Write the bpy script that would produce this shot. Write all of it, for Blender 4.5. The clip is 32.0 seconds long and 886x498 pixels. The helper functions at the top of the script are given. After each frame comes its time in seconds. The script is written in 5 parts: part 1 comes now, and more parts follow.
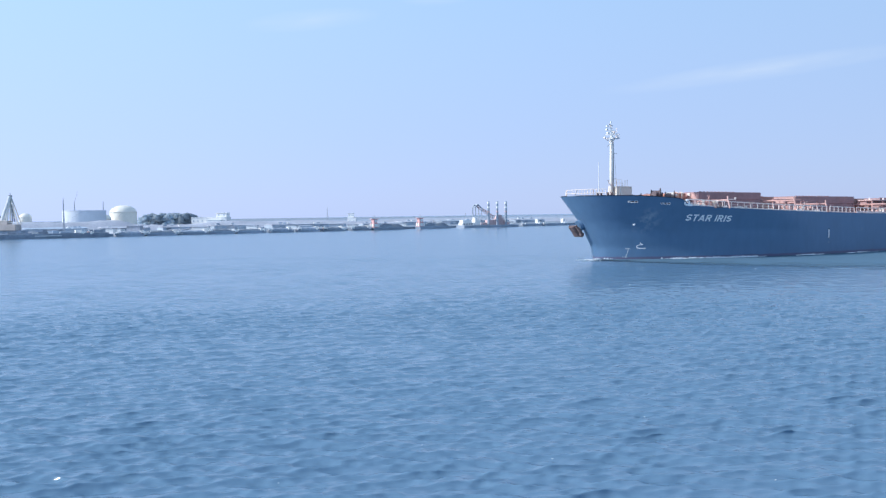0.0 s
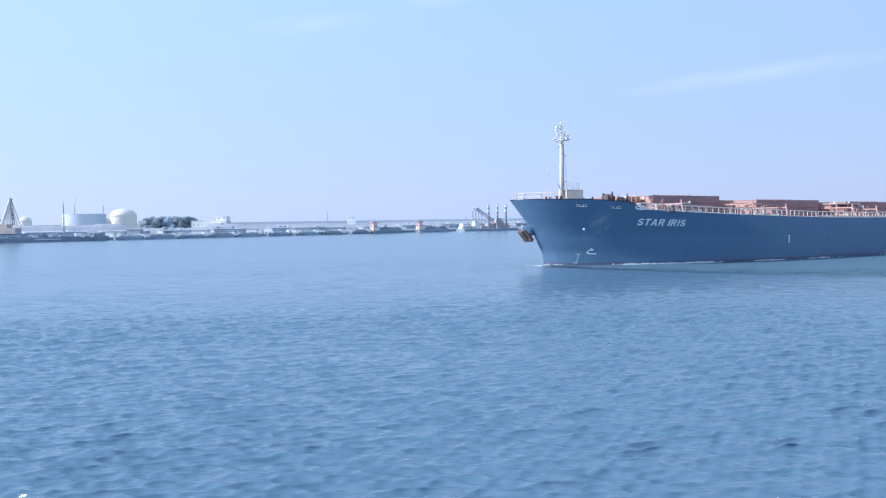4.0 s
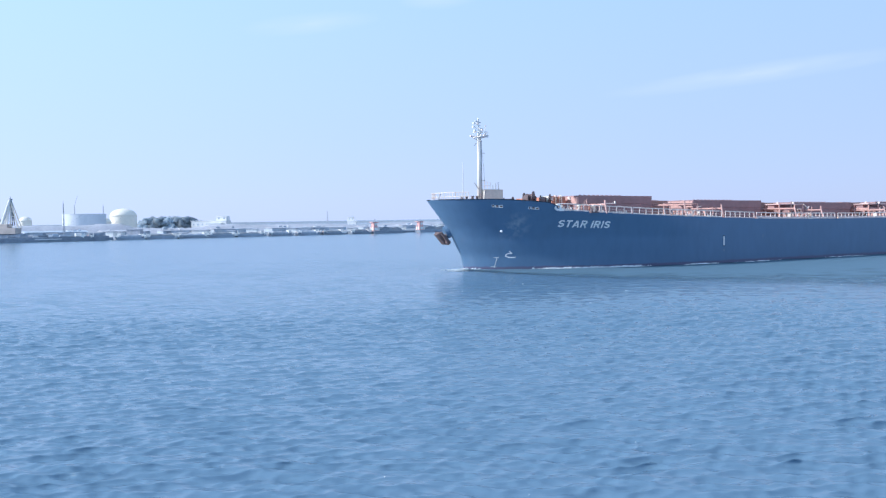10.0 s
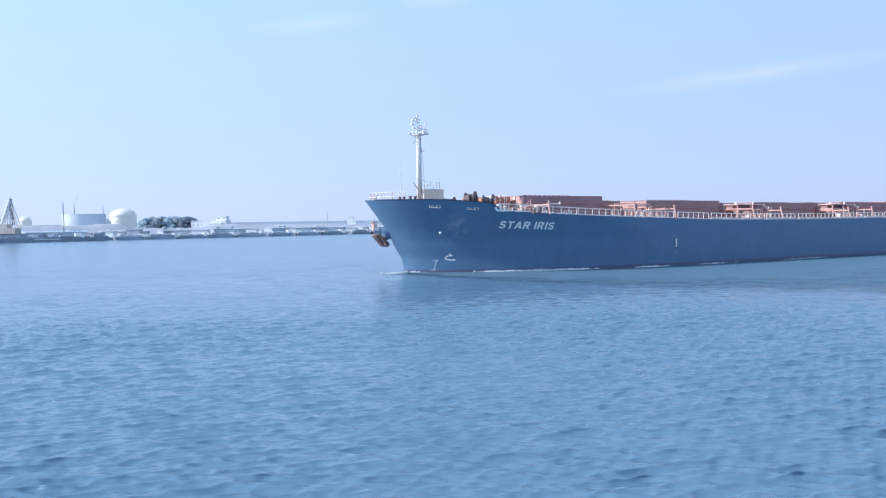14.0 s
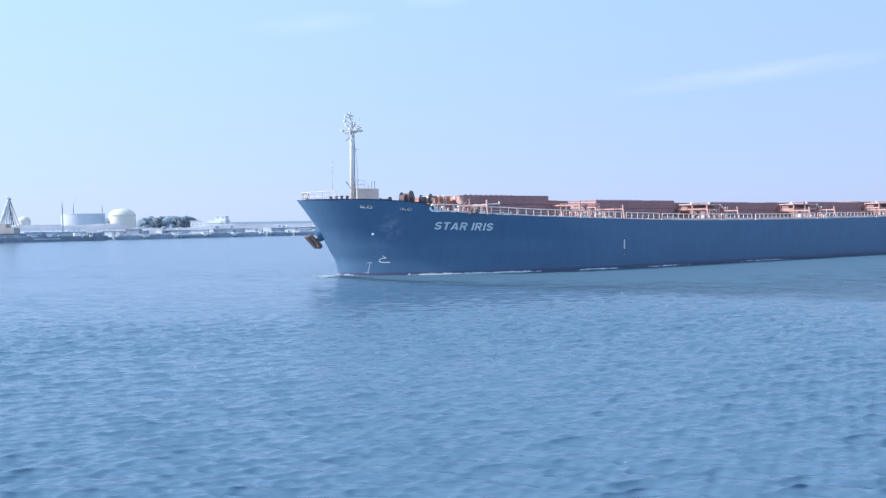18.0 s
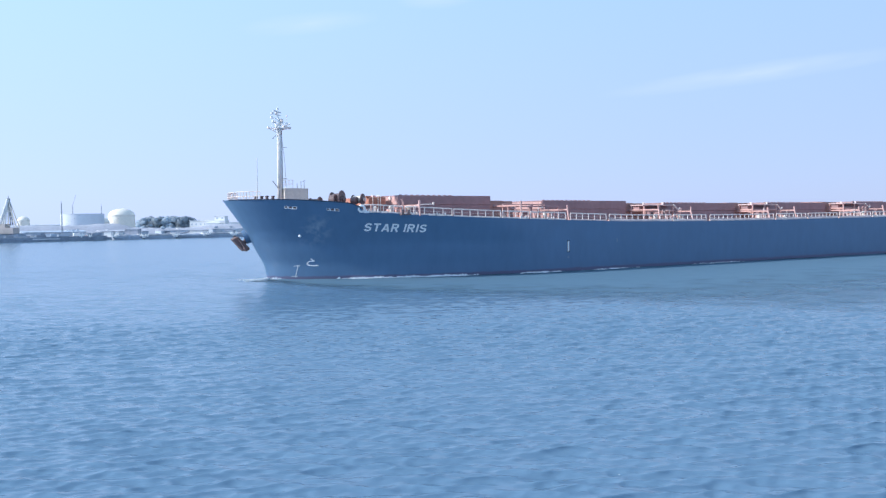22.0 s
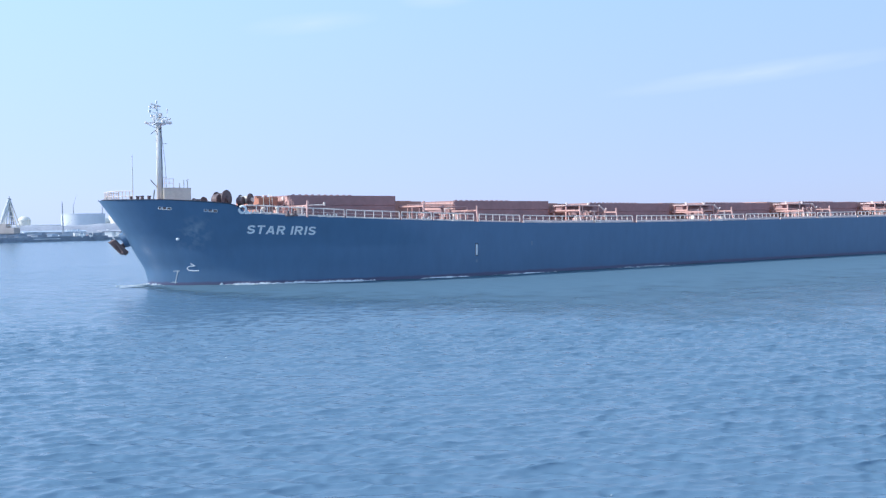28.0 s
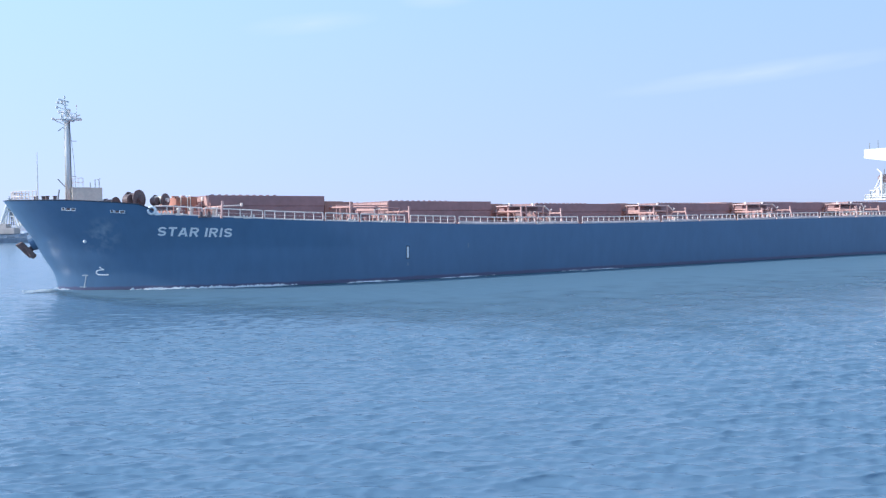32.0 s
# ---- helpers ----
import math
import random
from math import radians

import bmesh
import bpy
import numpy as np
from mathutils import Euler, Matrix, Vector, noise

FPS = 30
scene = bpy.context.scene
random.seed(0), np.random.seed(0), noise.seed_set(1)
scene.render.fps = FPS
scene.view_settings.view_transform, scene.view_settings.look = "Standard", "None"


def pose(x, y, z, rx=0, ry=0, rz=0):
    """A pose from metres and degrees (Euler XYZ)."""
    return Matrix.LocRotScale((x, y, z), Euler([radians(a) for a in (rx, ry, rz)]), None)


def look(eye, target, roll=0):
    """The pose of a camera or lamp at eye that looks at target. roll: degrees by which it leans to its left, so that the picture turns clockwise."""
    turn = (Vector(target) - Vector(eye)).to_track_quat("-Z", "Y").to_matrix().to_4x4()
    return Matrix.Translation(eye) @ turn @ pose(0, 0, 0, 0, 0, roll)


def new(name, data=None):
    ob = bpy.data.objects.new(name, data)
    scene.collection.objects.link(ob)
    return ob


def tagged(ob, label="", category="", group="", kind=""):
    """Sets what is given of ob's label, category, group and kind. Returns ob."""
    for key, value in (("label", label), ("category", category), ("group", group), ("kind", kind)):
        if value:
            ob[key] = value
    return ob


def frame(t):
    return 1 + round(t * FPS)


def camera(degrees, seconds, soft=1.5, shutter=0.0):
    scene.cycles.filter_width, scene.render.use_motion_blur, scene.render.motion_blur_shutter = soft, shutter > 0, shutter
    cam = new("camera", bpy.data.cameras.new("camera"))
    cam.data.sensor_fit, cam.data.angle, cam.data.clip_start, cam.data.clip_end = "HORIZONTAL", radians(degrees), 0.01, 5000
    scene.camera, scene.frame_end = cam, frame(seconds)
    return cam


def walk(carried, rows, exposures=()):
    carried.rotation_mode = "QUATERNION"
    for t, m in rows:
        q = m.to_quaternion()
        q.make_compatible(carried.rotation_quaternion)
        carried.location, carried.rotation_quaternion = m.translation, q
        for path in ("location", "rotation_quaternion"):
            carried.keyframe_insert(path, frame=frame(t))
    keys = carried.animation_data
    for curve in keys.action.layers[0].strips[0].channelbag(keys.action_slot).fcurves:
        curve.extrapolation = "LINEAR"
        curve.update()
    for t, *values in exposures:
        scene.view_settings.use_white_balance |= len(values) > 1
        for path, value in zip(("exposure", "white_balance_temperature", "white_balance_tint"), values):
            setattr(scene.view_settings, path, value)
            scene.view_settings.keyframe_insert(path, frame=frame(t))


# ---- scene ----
# ---------------------------------------------------------------- camera
EYE = Vector((0.0, 0.0, 9.18))
FOCAL = 1506.0


def aim(dx, dy):
    """Pose of the resting camera, nudged by small hand movements."""
    yaw = math.atan(dx / FOCAL)
    pitch = radians(-2.108) + math.atan(dy / FOCAL)
    way = Vector((-math.sin(yaw) * math.cos(pitch), math.cos(yaw) * math.cos(pitch), math.sin(pitch)))
    return look(EYE, EYE + way * 100.0, -0.846)


cam = camera(55.0, 32.0, soft=1.3)
NUDGES = [(0, 1.5, -6.1), (0.5, 4.2, -7.7), (1, -1.6, -0.4), (2, 0, -0.2), (3.5, 1.4, 0), (10.5, 1.4, 0),
          (12, 0, 0.1), (14.5, 1.2, 0), (16.5, -1.2, -0.6), (18, -0.3, -0.5), (20, -0.4, -0.4), (22, -1.4, -0.4),
          (24, -2.1, -0.6), (25, -0.3, -0.2), (27.5, 0, -0.4), (29, -0.5, -0.9), (30.5, 0, -0.3), (32, 0, -0.3)]
walk(cam, [(t, aim(dx, dy)) for t, dx, dy in NUDGES],
     exposures=[(0, -0.12, 6000, 10), (0.5, -0.12, 6000, 10), (1.2, -0.03, 6000, 10), (4, -0.03, 6000, 10), (8, 0.02, 6000, 10), (32, 0.02, 6000, 10)])

# ---------------------------------------------------------------- light
SUN_AZ = radians(-103)       # clockwise from +Y
SUN_EL = radians(30)
world = bpy.data.worlds.new("world")
scene.world = world
world.use_nodes = True
wn = world.node_tree.nodes
sky = wn.new("ShaderNodeTexSky")
sky.sky_type = "NISHITA"
sky.sun_disc = False
sky.sun_elevation = SUN_EL
sky.sun_rotation = SUN_AZ
sky.air_density = 1.0
sky.dust_density = 0.4
sky.ozone_density = 4.0
haze = wn.new("ShaderNodeMix")      # sea haze evens the sky out to a pale blue
haze.data_type = "RGBA"
world.node_tree.links.new(sky.outputs[0], haze.inputs["A"])
up = wn.new("ShaderNodeTexCoord")
part_z = wn.new("ShaderNodeSeparateXYZ")
thin = wn.new("ShaderNodeMapRange")     # the haze thins out overhead
thin.interpolation_type = "SMOOTHSTEP"
thin.inputs["From Min"].default_value = 0.12
thin.inputs["From Max"].default_value = 0.85
thin.inputs["To Min"].default_value = 0.86
thin.inputs["To Max"].default_value = 0.46
world.node_tree.links.new(up.outputs["Generated"], part_z.inputs[0])
world.node_tree.links.new(part_z.outputs["Z"], thin.inputs["Value"])
world.node_tree.links.new(thin.outputs[0], haze.inputs["Factor"])
tone = wn.new("ShaderNodeMix")          # greyer near the sea, clearer blue above
tone.data_type = "RGBA"
tone.inputs["A"].default_value = (4.8, 5.7, 8.3, 1)
tone.inputs["B"].default_value = (4.5, 6.38, 8.9, 1)
lift = wn.new("ShaderNodeMapRange")
lift.inputs["From Min"].default_value = 0.02
lift.inputs["From Max"].default_value = 0.26
world.node_tree.links.new(part_z.outputs["Z"], lift.inputs["Value"])
world.node_tree.links.new(lift.outputs[0], tone.inputs["Factor"])
sunny = wn.new("ShaderNodeVectorMath")   # brighter towards the sun
sunny.operation = "DOT_PRODUCT"
sunny.inputs[1].default_value = (math.sin(SUN_AZ), math.cos(SUN_AZ), 0.0)
world.node_tree.links.new(up.outputs["Generated"], sunny.inputs[0])
gain = wn.new("ShaderNodeMath")
gain.operation = "MULTIPLY_ADD"
gain.inputs[1].default_value = 0.27
gain.inputs[2].default_value = 1.03
world.node_tree.links.new(sunny.outputs["Value"], gain.inputs[0])
scaled = wn.new("ShaderNodeVectorMath")
scaled.operation = "SCALE"
world.node_tree.links.new(tone.outputs["Result"], scaled.inputs[0])
world.node_tree.links.new(gain.outputs[0], scaled.inputs["Scale"])
world.node_tree.links.new(scaled.outputs[0], haze.inputs["B"])
world.node_tree.links.new(haze.outputs["Result"], wn["Background"].inputs[0])
wn["Background"].inputs[1].default_value = 0.13
sun = new("sun", bpy.data.lights.new("sun", "SUN"))
sun.data.energy = 4.4
sun.data.angle = radians(1.2)
sun.data.color = (1.0, 0.95, 0.88)
to_sun = Vector((math.sin(SUN_AZ) * math.cos(SUN_EL), math.cos(SUN_AZ) * math.cos(SUN_EL), math.sin(SUN_EL)))
sun.matrix_world = look(to_sun * 500, (0, 0, 0))


# ---------------------------------------------------------------- materials
def material(name, color, rough=0.6, metal=0.0, fine=3.0, coarse=0.25, vary=0.25, bump=0.15, per_object=0.0, tint=None,
             stretch=(1, 1, 1)):
    """Painted or weathered surface: two scales of variation and fine relief, in metres."""
    m = bpy.data.materials.new(name)
    m.use_nodes = True
    nt = m.node_tree
    n, ln = nt.nodes, nt.links
    bsdf = n["Principled BSDF"]
    bsdf.inputs["Roughness"].default_value = rough
    bsdf.inputs["Metallic"].default_value = metal
    tc = n.new("ShaderNodeTexCoord")
    mp = n.new("ShaderNodeMapping")
    mp.inputs["Scale"].default_value = stretch
    ln.new(tc.outputs["Object"], mp.inputs["Vector"])
    a = n.new("ShaderNodeTexNoise")
    a.inputs["Scale"].default_value = coarse
    a.inputs["Detail"].default_value = 6
    b = n.new("ShaderNodeTexNoise")
    b.inputs["Scale"].default_value = fine
    b.inputs["Detail"].default_value = 4
    for q in (a, b):
        ln.new(mp.outputs[0], q.inputs["Vector"])
    add = n.new("ShaderNodeMath")
    add.operation = "ADD"
    ln.new(a.outputs["Fac"], add.inputs[0])
    ln.new(b.outputs["Fac"], add.inputs[1])
    ramp = n.new("ShaderNodeMapRange")
    ramp.inputs["From Min"].default_value = 0.7
    ramp.inputs["From Max"].default_value = 1.3
    ln.new(add.outputs[0], ramp.inputs["Value"])
    mix = n.new("ShaderNodeMix")
    mix.data_type = "RGBA"
    dark = [c * (1 - vary) for c in color]
    if tint:
        dark = [c * (1 - vary) + t * vary for c, t in zip(color, tint)]
    lite = [min(1, c * (1 + vary * 0.6)) for c in color]
    mix.inputs["A"].default_value = (*dark, 1)
    mix.inputs["B"].default_value = (*lite, 1)
    ln.new(ramp.outputs[0], mix.inputs["Factor"])
    out = mix.outputs["Result"]
    if per_object:
        info = n.new("ShaderNodeObjectInfo")
        hsv = n.new("ShaderNodeHueSaturation")
        mr = n.new("ShaderNodeMapRange")
        mr.inputs["To Min"].default_value = 1 - per_object
        mr.inputs["To Max"].default_value = 1 + per_object
        ln.new(info.outputs["Random"], mr.inputs["Value"])
        ln.new(mr.outputs[0], hsv.inputs["Value"])
        ln.new(out, hsv.inputs["Color"])
        out = hsv.outputs["Color"]
    ln.new(out, bsdf.inputs["Base Color"])
    bp = n.new("ShaderNodeBump")
    bp.inputs["Strength"].default_value = bump
    bp.inputs["Distance"].default_value = 0.05
    ln.new(b.outputs["Fac"], bp.inputs["Height"])
    ln.new(bp.outputs[0], bsdf.inputs["Normal"])
    return m


def hull_material():
    """Navy topsides over a red boot-top, with faint streaks running down."""
    m = material("navy_hull_paint", (0.104, 0.192, 0.314), 0.36, fine=0.8, coarse=0.12, vary=0.10, bump=0.06,
                 stretch=(1.0, 1.0, 0.35))
    nt = m.node_tree
    n, ln = nt.nodes, nt.links
    bsdf = n["Principled BSDF"]
    top = bsdf.inputs["Base Color"].links[0].from_socket
    tc = n.new("ShaderNodeTexCoord")
    sep = n.new("ShaderNodeSeparateXYZ")
    ln.new(tc.outputs["Object"], sep.inputs[0])
    wob = n.new("ShaderNodeTexNoise")
    wob.inputs["Scale"].default_value = 0.6
    ln.new(tc.outputs["Object"], wob.inputs["Vector"])
    w2 = n.new("ShaderNodeMath")
    w2.operation = "MULTIPLY_ADD"
    w2.inputs[1].default_value = 0.3
    ln.new(wob.outputs["Fac"], w2.inputs[0])
    ln.new(sep.outputs["Z"], w2.inputs[2])
    st = n.new("ShaderNodeMapRange")
    st.inputs["From Min"].default_value = 0.18
    st.inputs["From Max"].default_value = 0.42
    level = n.new("ShaderNodeMath")      # the painted line runs level with the water, the ship trims by the stern
    level.operation = "MULTIPLY_ADD"
    level.inputs[1].default_value = -0.0073
    ln.new(sep.outputs["X"], level.inputs[0])
    ln.new(w2.outputs[0], level.inputs[2])
    ln.new(level.outputs[0], st.inputs["Value"])
    # pale rubbed patches abaft the hawse pipe
    spot = n.new("ShaderNodeMapping")
    spot.inputs["Location"].default_value = (-4.2, 0, -2.45)
    spot.inputs["Scale"].default_value = (0.42, 0.0, 0.36)
    ln.new(tc.outputs["Object"], spot.inputs["Vector"])
    glow = n.new("ShaderNodeTexGradient")
    glow.gradient_type = "SPHERICAL"
    ln.new(spot.outputs[0], glow.inputs["Vector"])
    rub = n.new("ShaderNodeTexNoise")
    rub.inputs["Scale"].default_value = 0.9
    rub.inputs["Detail"].default_value = 4
    ln.new(tc.outputs["Object"], rub.inputs["Vector"])
    keep = n.new("ShaderNodeMapRange")
    keep.inputs["From Min"].default_value = 0.45
    keep.inputs["From Max"].default_value = 0.7
    keep.inputs["To Max"].default_value = 1.6
    ln.new(rub.outputs["Fac"], keep.inputs["Value"])
    amount = n.new("ShaderNodeMath")
    amount.operation = "MULTIPLY"
    amount.use_clamp = True
    ln.new(glow.outputs["Fac"], amount.inputs[0])
    ln.new(keep.outputs[0], amount.inputs[1])
    worn = n.new("ShaderNodeMix")
    worn.data_type = "RGBA"
    worn.inputs["B"].default_value = (0.25, 0.33, 0.42, 1)
    ln.new(amount.outputs[0], worn.inputs["Factor"])
    ln.new(top, worn.inputs["A"])
    top = worn.outputs["Result"]
    mix = n.new("ShaderNodeMix")
    mix.data_type = "RGBA"
    mix.inputs["A"].default_value = (0.120, 0.122, 0.205, 1)
    ln.new(st.outputs[0], mix.inputs["Factor"])
    ln.new(top, mix.inputs["B"])
    ln.new(mix.outputs["Result"], bsdf.inputs["Base Color"])
    return m


def water_material(name="harbour_water", deep=(0.119, 0.215, 0.310), pale=(0.147, 0.243, 0.344)):
    """Harbour water: blue-green body, glossy, ruffled in wind streaks and smoother in the slicks between."""
    m = bpy.data.materials.new(name)
    m.use_nodes = True
    n, ln = m.node_tree.nodes, m.node_tree.links
    bsdf = n["Principled BSDF"]
    ruffle = n.new("ShaderNodeAttribute")       # ripples too small for the mesh
    ruffle.attribute_name = "ruffle"
    fine = n.new("ShaderNodeMath")
    fine.operation = "MULTIPLY_ADD"
    fine.inputs[1].default_value = 0.04
    fine.inputs[2].default_value = 0.17
    ln.new(ruffle.outputs["Fac"], fine.inputs[0])
    ln.new(fine.outputs[0], bsdf.inputs["Roughness"])
    bsdf.inputs["IOR"].default_value = 1.333
    tc = n.new("ShaderNodeTexCoord")

    def noise(sx, sy, turn, detail, rough=0.5):
        mp = n.new("ShaderNodeMapping")
        mp.inputs["Rotation"].default_value = (0, 0, turn)
        mp.inputs["Scale"].default_value = (sx, sy, 1.0)
        ln.new(tc.outputs["Object"], mp.inputs["Vector"])
        tx = n.new("ShaderNodeTexNoise")
        tx.inputs["Scale"].default_value = 1.0
        tx.inputs["Detail"].default_value = detail
        tx.inputs["Roughness"].default_value = rough
        ln.new(mp.outputs[0], tx.inputs["Vector"])
        return tx.outputs["Fac"]

    streak = noise(0.012, 0.055, 0.12, 4)
    mix = n.new("ShaderNodeMix")
    mix.data_type = "RGBA"
    mix.inputs["A"].default_value = (*deep, 1)
    mix.inputs["B"].default_value = (*pale, 1)
    ln.new(noise(0.018, 0.03, 0.0, 3), mix.inputs["Factor"])
    ln.new(mix.outputs["Result"], bsdf.inputs["Base Color"])
    ruffle = n.new("ShaderNodeMapRange")
    ruffle.interpolation_type = "SMOOTHSTEP"
    ruffle.inputs["From Min"].default_value = 0.36
    ruffle.inputs["From Max"].default_value = 0.64
    ruffle.inputs["To Min"].default_value = 0.65
    ruffle.inputs["To Max"].default_value = 1.0
    ln.new(streak, ruffle.inputs["Value"])
    prev = None
    for sx, sy, turn, detail, dist in ((0.42, 0.9, 0.12, 1.0, 0.13), (2.6, 5.6, -0.08, 1.0, 0.022)):
        bp = n.new("ShaderNodeBump")
        bp.inputs["Distance"].default_value = dist
        ln.new(ruffle.outputs[0], bp.inputs["Strength"])
        ln.new(noise(sx, sy, turn, detail), bp.inputs["Height"])
        if prev:
            ln.new(prev.outputs[0], bp.inputs["Normal"])
        prev = bp
    ln.new(prev.outputs[0], bsdf.inputs["Normal"])
    return m


NAVY = hull_material()
WATER = water_material()


def stirred_material():
    """Bubble-clouded water along the hull, widened to hide its reflection, thinning to the edges."""
    m = water_material("stirred_green_water", (0.114, 0.198, 0.278), (0.130, 0.222, 0.308))
    n, ln = m.node_tree.nodes, m.node_tree.links
    bsdf = n["Principled BSDF"]
    for link in list(bsdf.inputs["Roughness"].links):
        ln.remove(link)
    bsdf.inputs["Roughness"].default_value = 0.4
    bsdf.inputs["IOR"].default_value = 1.2
    at = n.new("ShaderNodeAttribute")
    at.attribute_name = "wash_cover"
    tc = n.new("ShaderNodeTexCoord")
    tx = n.new("ShaderNodeTexNoise")
    tx.inputs["Scale"].default_value = 0.22
    tx.inputs["Detail"].default_value = 4
    ln.new(tc.outputs["Object"], tx.inputs["Vector"])
    sub = n.new("ShaderNodeMath")
    sub.operation = "MULTIPLY_ADD"
    sub.inputs[1].default_value = 0.9
    sub.inputs[2].default_value = -0.45
    ln.new(tx.outputs["Fac"], sub.inputs[0])
    add = n.new("ShaderNodeMath")
    add.operation = "ADD"
    ln.new(at.outputs["Fac"], add.inputs[0])
    ln.new(sub.outputs[0], add.inputs[1])
    ease = n.new("ShaderNodeMapRange")
    ease.interpolation_type = "SMOOTHSTEP"
    ease.inputs["From Min"].default_value = 0.08
    ease.inputs["From Max"].default_value = 1.0
    ease.inputs["To Max"].default_value = 0.84
    ln.new(add.outputs[0], ease.inputs["Value"])
    milk = n.new("ShaderNodeBsdfDiffuse")       # diffuse share that drowns the mirrored hull
    hull_reflection = n.new("ShaderNodeMapRange")         # deep green close along the hull, its dark reflection painted in
    hull_reflection.inputs["From Min"].default_value = 1.25
    hull_reflection.inputs["From Max"].default_value = 1.296
    ln.new(at.outputs["Fac"], hull_reflection.inputs["Value"])
    tint = n.new("ShaderNodeMix")
    tint.data_type = "RGBA"
    tint.inputs["A"].default_value = (0.150, 0.256, 0.340, 1)
    tint.inputs["B"].default_value = (0.055, 0.125, 0.150, 1)
    ln.new(hull_reflection.outputs[0], tint.inputs["Factor"])
    ln.new(tint.outputs["Result"], milk.inputs["Color"])
    clear = n.new("ShaderNodeBsdfTransparent")
    blend = n.new("ShaderNodeMixShader")
    blend.inputs[0].default_value = 0.62
    ln.new(bsdf.outputs[0], blend.inputs[1])
    ln.new(milk.outputs[0], blend.inputs[2])
    shown = n.new("ShaderNodeMixShader")
    ln.new(ease.outputs[0], shown.inputs[0])
    ln.new(clear.outputs[0], shown.inputs[1])
    ln.new(blend.outputs[0], shown.inputs[2])
    ln.new(shown.outputs[0], n["Material Output"].inputs["Surface"])
    return m


STIRRED = stirred_material()
DARK = material("near_black_paint", (0.03, 0.045, 0.07), 0.5, fine=3, coarse=0.6, vary=0.2)
PINK = material("chalky_pink_gunwale_paint", (0.93, 0.70, 0.64), 0.6, fine=3, coarse=0.6, vary=0.2)
OXIDE = material("oxide_red_deck_paint", (0.34, 0.130, 0.090), 0.65, fine=2.0, coarse=0.3, vary=0.3, tint=(0.20, 0.09, 0.06))
HATCH = material("red_brown_hatch_paint", (0.335, 0.212, 0.215), 0.6, fine=1.2, coarse=0.25, vary=0.3, tint=(0.22, 0.15, 0.16))
FADED = material("light_orange_red_paint", (0.54, 0.24, 0.165), 0.65, fine=2.0, coarse=0.3, vary=0.25)
DULL = material("dull_red_brown_paint", (0.47, 0.27, 0.23), 0.65, fine=2.0, coarse=0.3, vary=0.25)
# COAM: lighter red than HATCH, the tone of sunlit faces put in the colour
COAM = material("sunlit_red_gear_paint", (0.62, 0.385, 0.345), 0.65, fine=2.5, coarse=0.4, vary=0.25)
RAIL = material("chalky_white_rail_paint", (0.92, 0.80, 0.73), 0.55, fine=6, coarse=1, vary=0.15)
CREAM = material("cream_paint", (0.82, 0.76, 0.66), 0.5, fine=3, coarse=0.5, vary=0.12)
WHITE = material("white_ship_paint", (0.82, 0.82, 0.80), 0.45, fine=3, coarse=0.4, vary=0.07)
LETTER = material("white_hull_lettering", (0.90, 0.91, 0.91), 0.45, fine=4, coarse=1, vary=0.05)
SCALE = material("worn_white_paint", (0.52, 0.58, 0.63), 0.6, fine=4, coarse=1, vary=0.25)
WORN = material("worn_pale_paint", (0.22, 0.30, 0.38), 0.6, fine=4, coarse=1, vary=0.2)
RUST = material("rusty_iron", (0.20, 0.135, 0.125), 0.8, fine=5, coarse=1.2, vary=0.45, bump=0.4)
WINCH = material("dark_red_machinery", (0.20, 0.145, 0.145), 0.6, fine=4, coarse=1, vary=0.35, bump=0.3)
STEEL = material("dull_grey_steel", (0.30, 0.32, 0.34), 0.45, 0.3, fine=5, coarse=1, vary=0.2)
# steel of the far masts and gantry, lightened in colour for haze
BLACKISH = material("hazed_grey_steel", (0.40, 0.45, 0.52), 0.7, fine=2, coarse=0.3, vary=0.3)
BOAT = material("dull_red_boat_shell", (0.30, 0.20, 0.20), 0.5, fine=3, coarse=0.6, vary=0.2)
GLASS = material("dark_window_glass", (0.05, 0.07, 0.09), 0.1, fine=1, coarse=0.3, vary=0.1, bump=0.0)
PANE = material("pale_window_glass", (0.56, 0.61, 0.66), 0.2, fine=1, coarse=0.3, vary=0.1, bump=0.0)
# LAND and BANK: distance haze is mixed into these blue-grey base colours
LAND = material("hazed_harbour_ground", (0.28, 0.33, 0.39), 0.9, fine=0.4, coarse=0.02, vary=0.3, bump=0.3)
BANK = material("hazed_mauve_earth", (0.47, 0.49, 0.55), 0.95, fine=0.7, coarse=0.05, vary=0.22, bump=0.3)
# tank grey raised to a flat pale blue, haze included in the colour
TANKGREY = material("hazed_grey_tank_paint", (0.70, 0.74, 0.79), 0.7, fine=0.5, coarse=0.08, vary=0.06)
TANKWHITE = material("white_tank_paint", (0.92, 0.87, 0.76), 0.5, fine=0.5, coarse=0.1, vary=0.06)
BLDG = material("whitewashed_wall", (0.92, 0.91, 0.88), 0.8, fine=0.8, coarse=0.1, vary=0.08, per_object=0.08)
# SHED, ROOF, BARGE, HEAP: paled and blued in the colour for distance haze
SHED = material("hazed_roof_sheet", (0.45, 0.52, 0.60), 0.6, fine=0.8, coarse=0.1, vary=0.2, per_object=0.15)
ROOF = material("hazed_mauve_roof_sheet", (0.46, 0.48, 0.54), 0.8, fine=0.8, coarse=0.1, vary=0.25, per_object=0.2)
BARGE = material("hazed_grey_barge_steel", (0.31, 0.36, 0.43), 0.75, fine=1.0, coarse=0.2, vary=0.3, per_object=0.25)
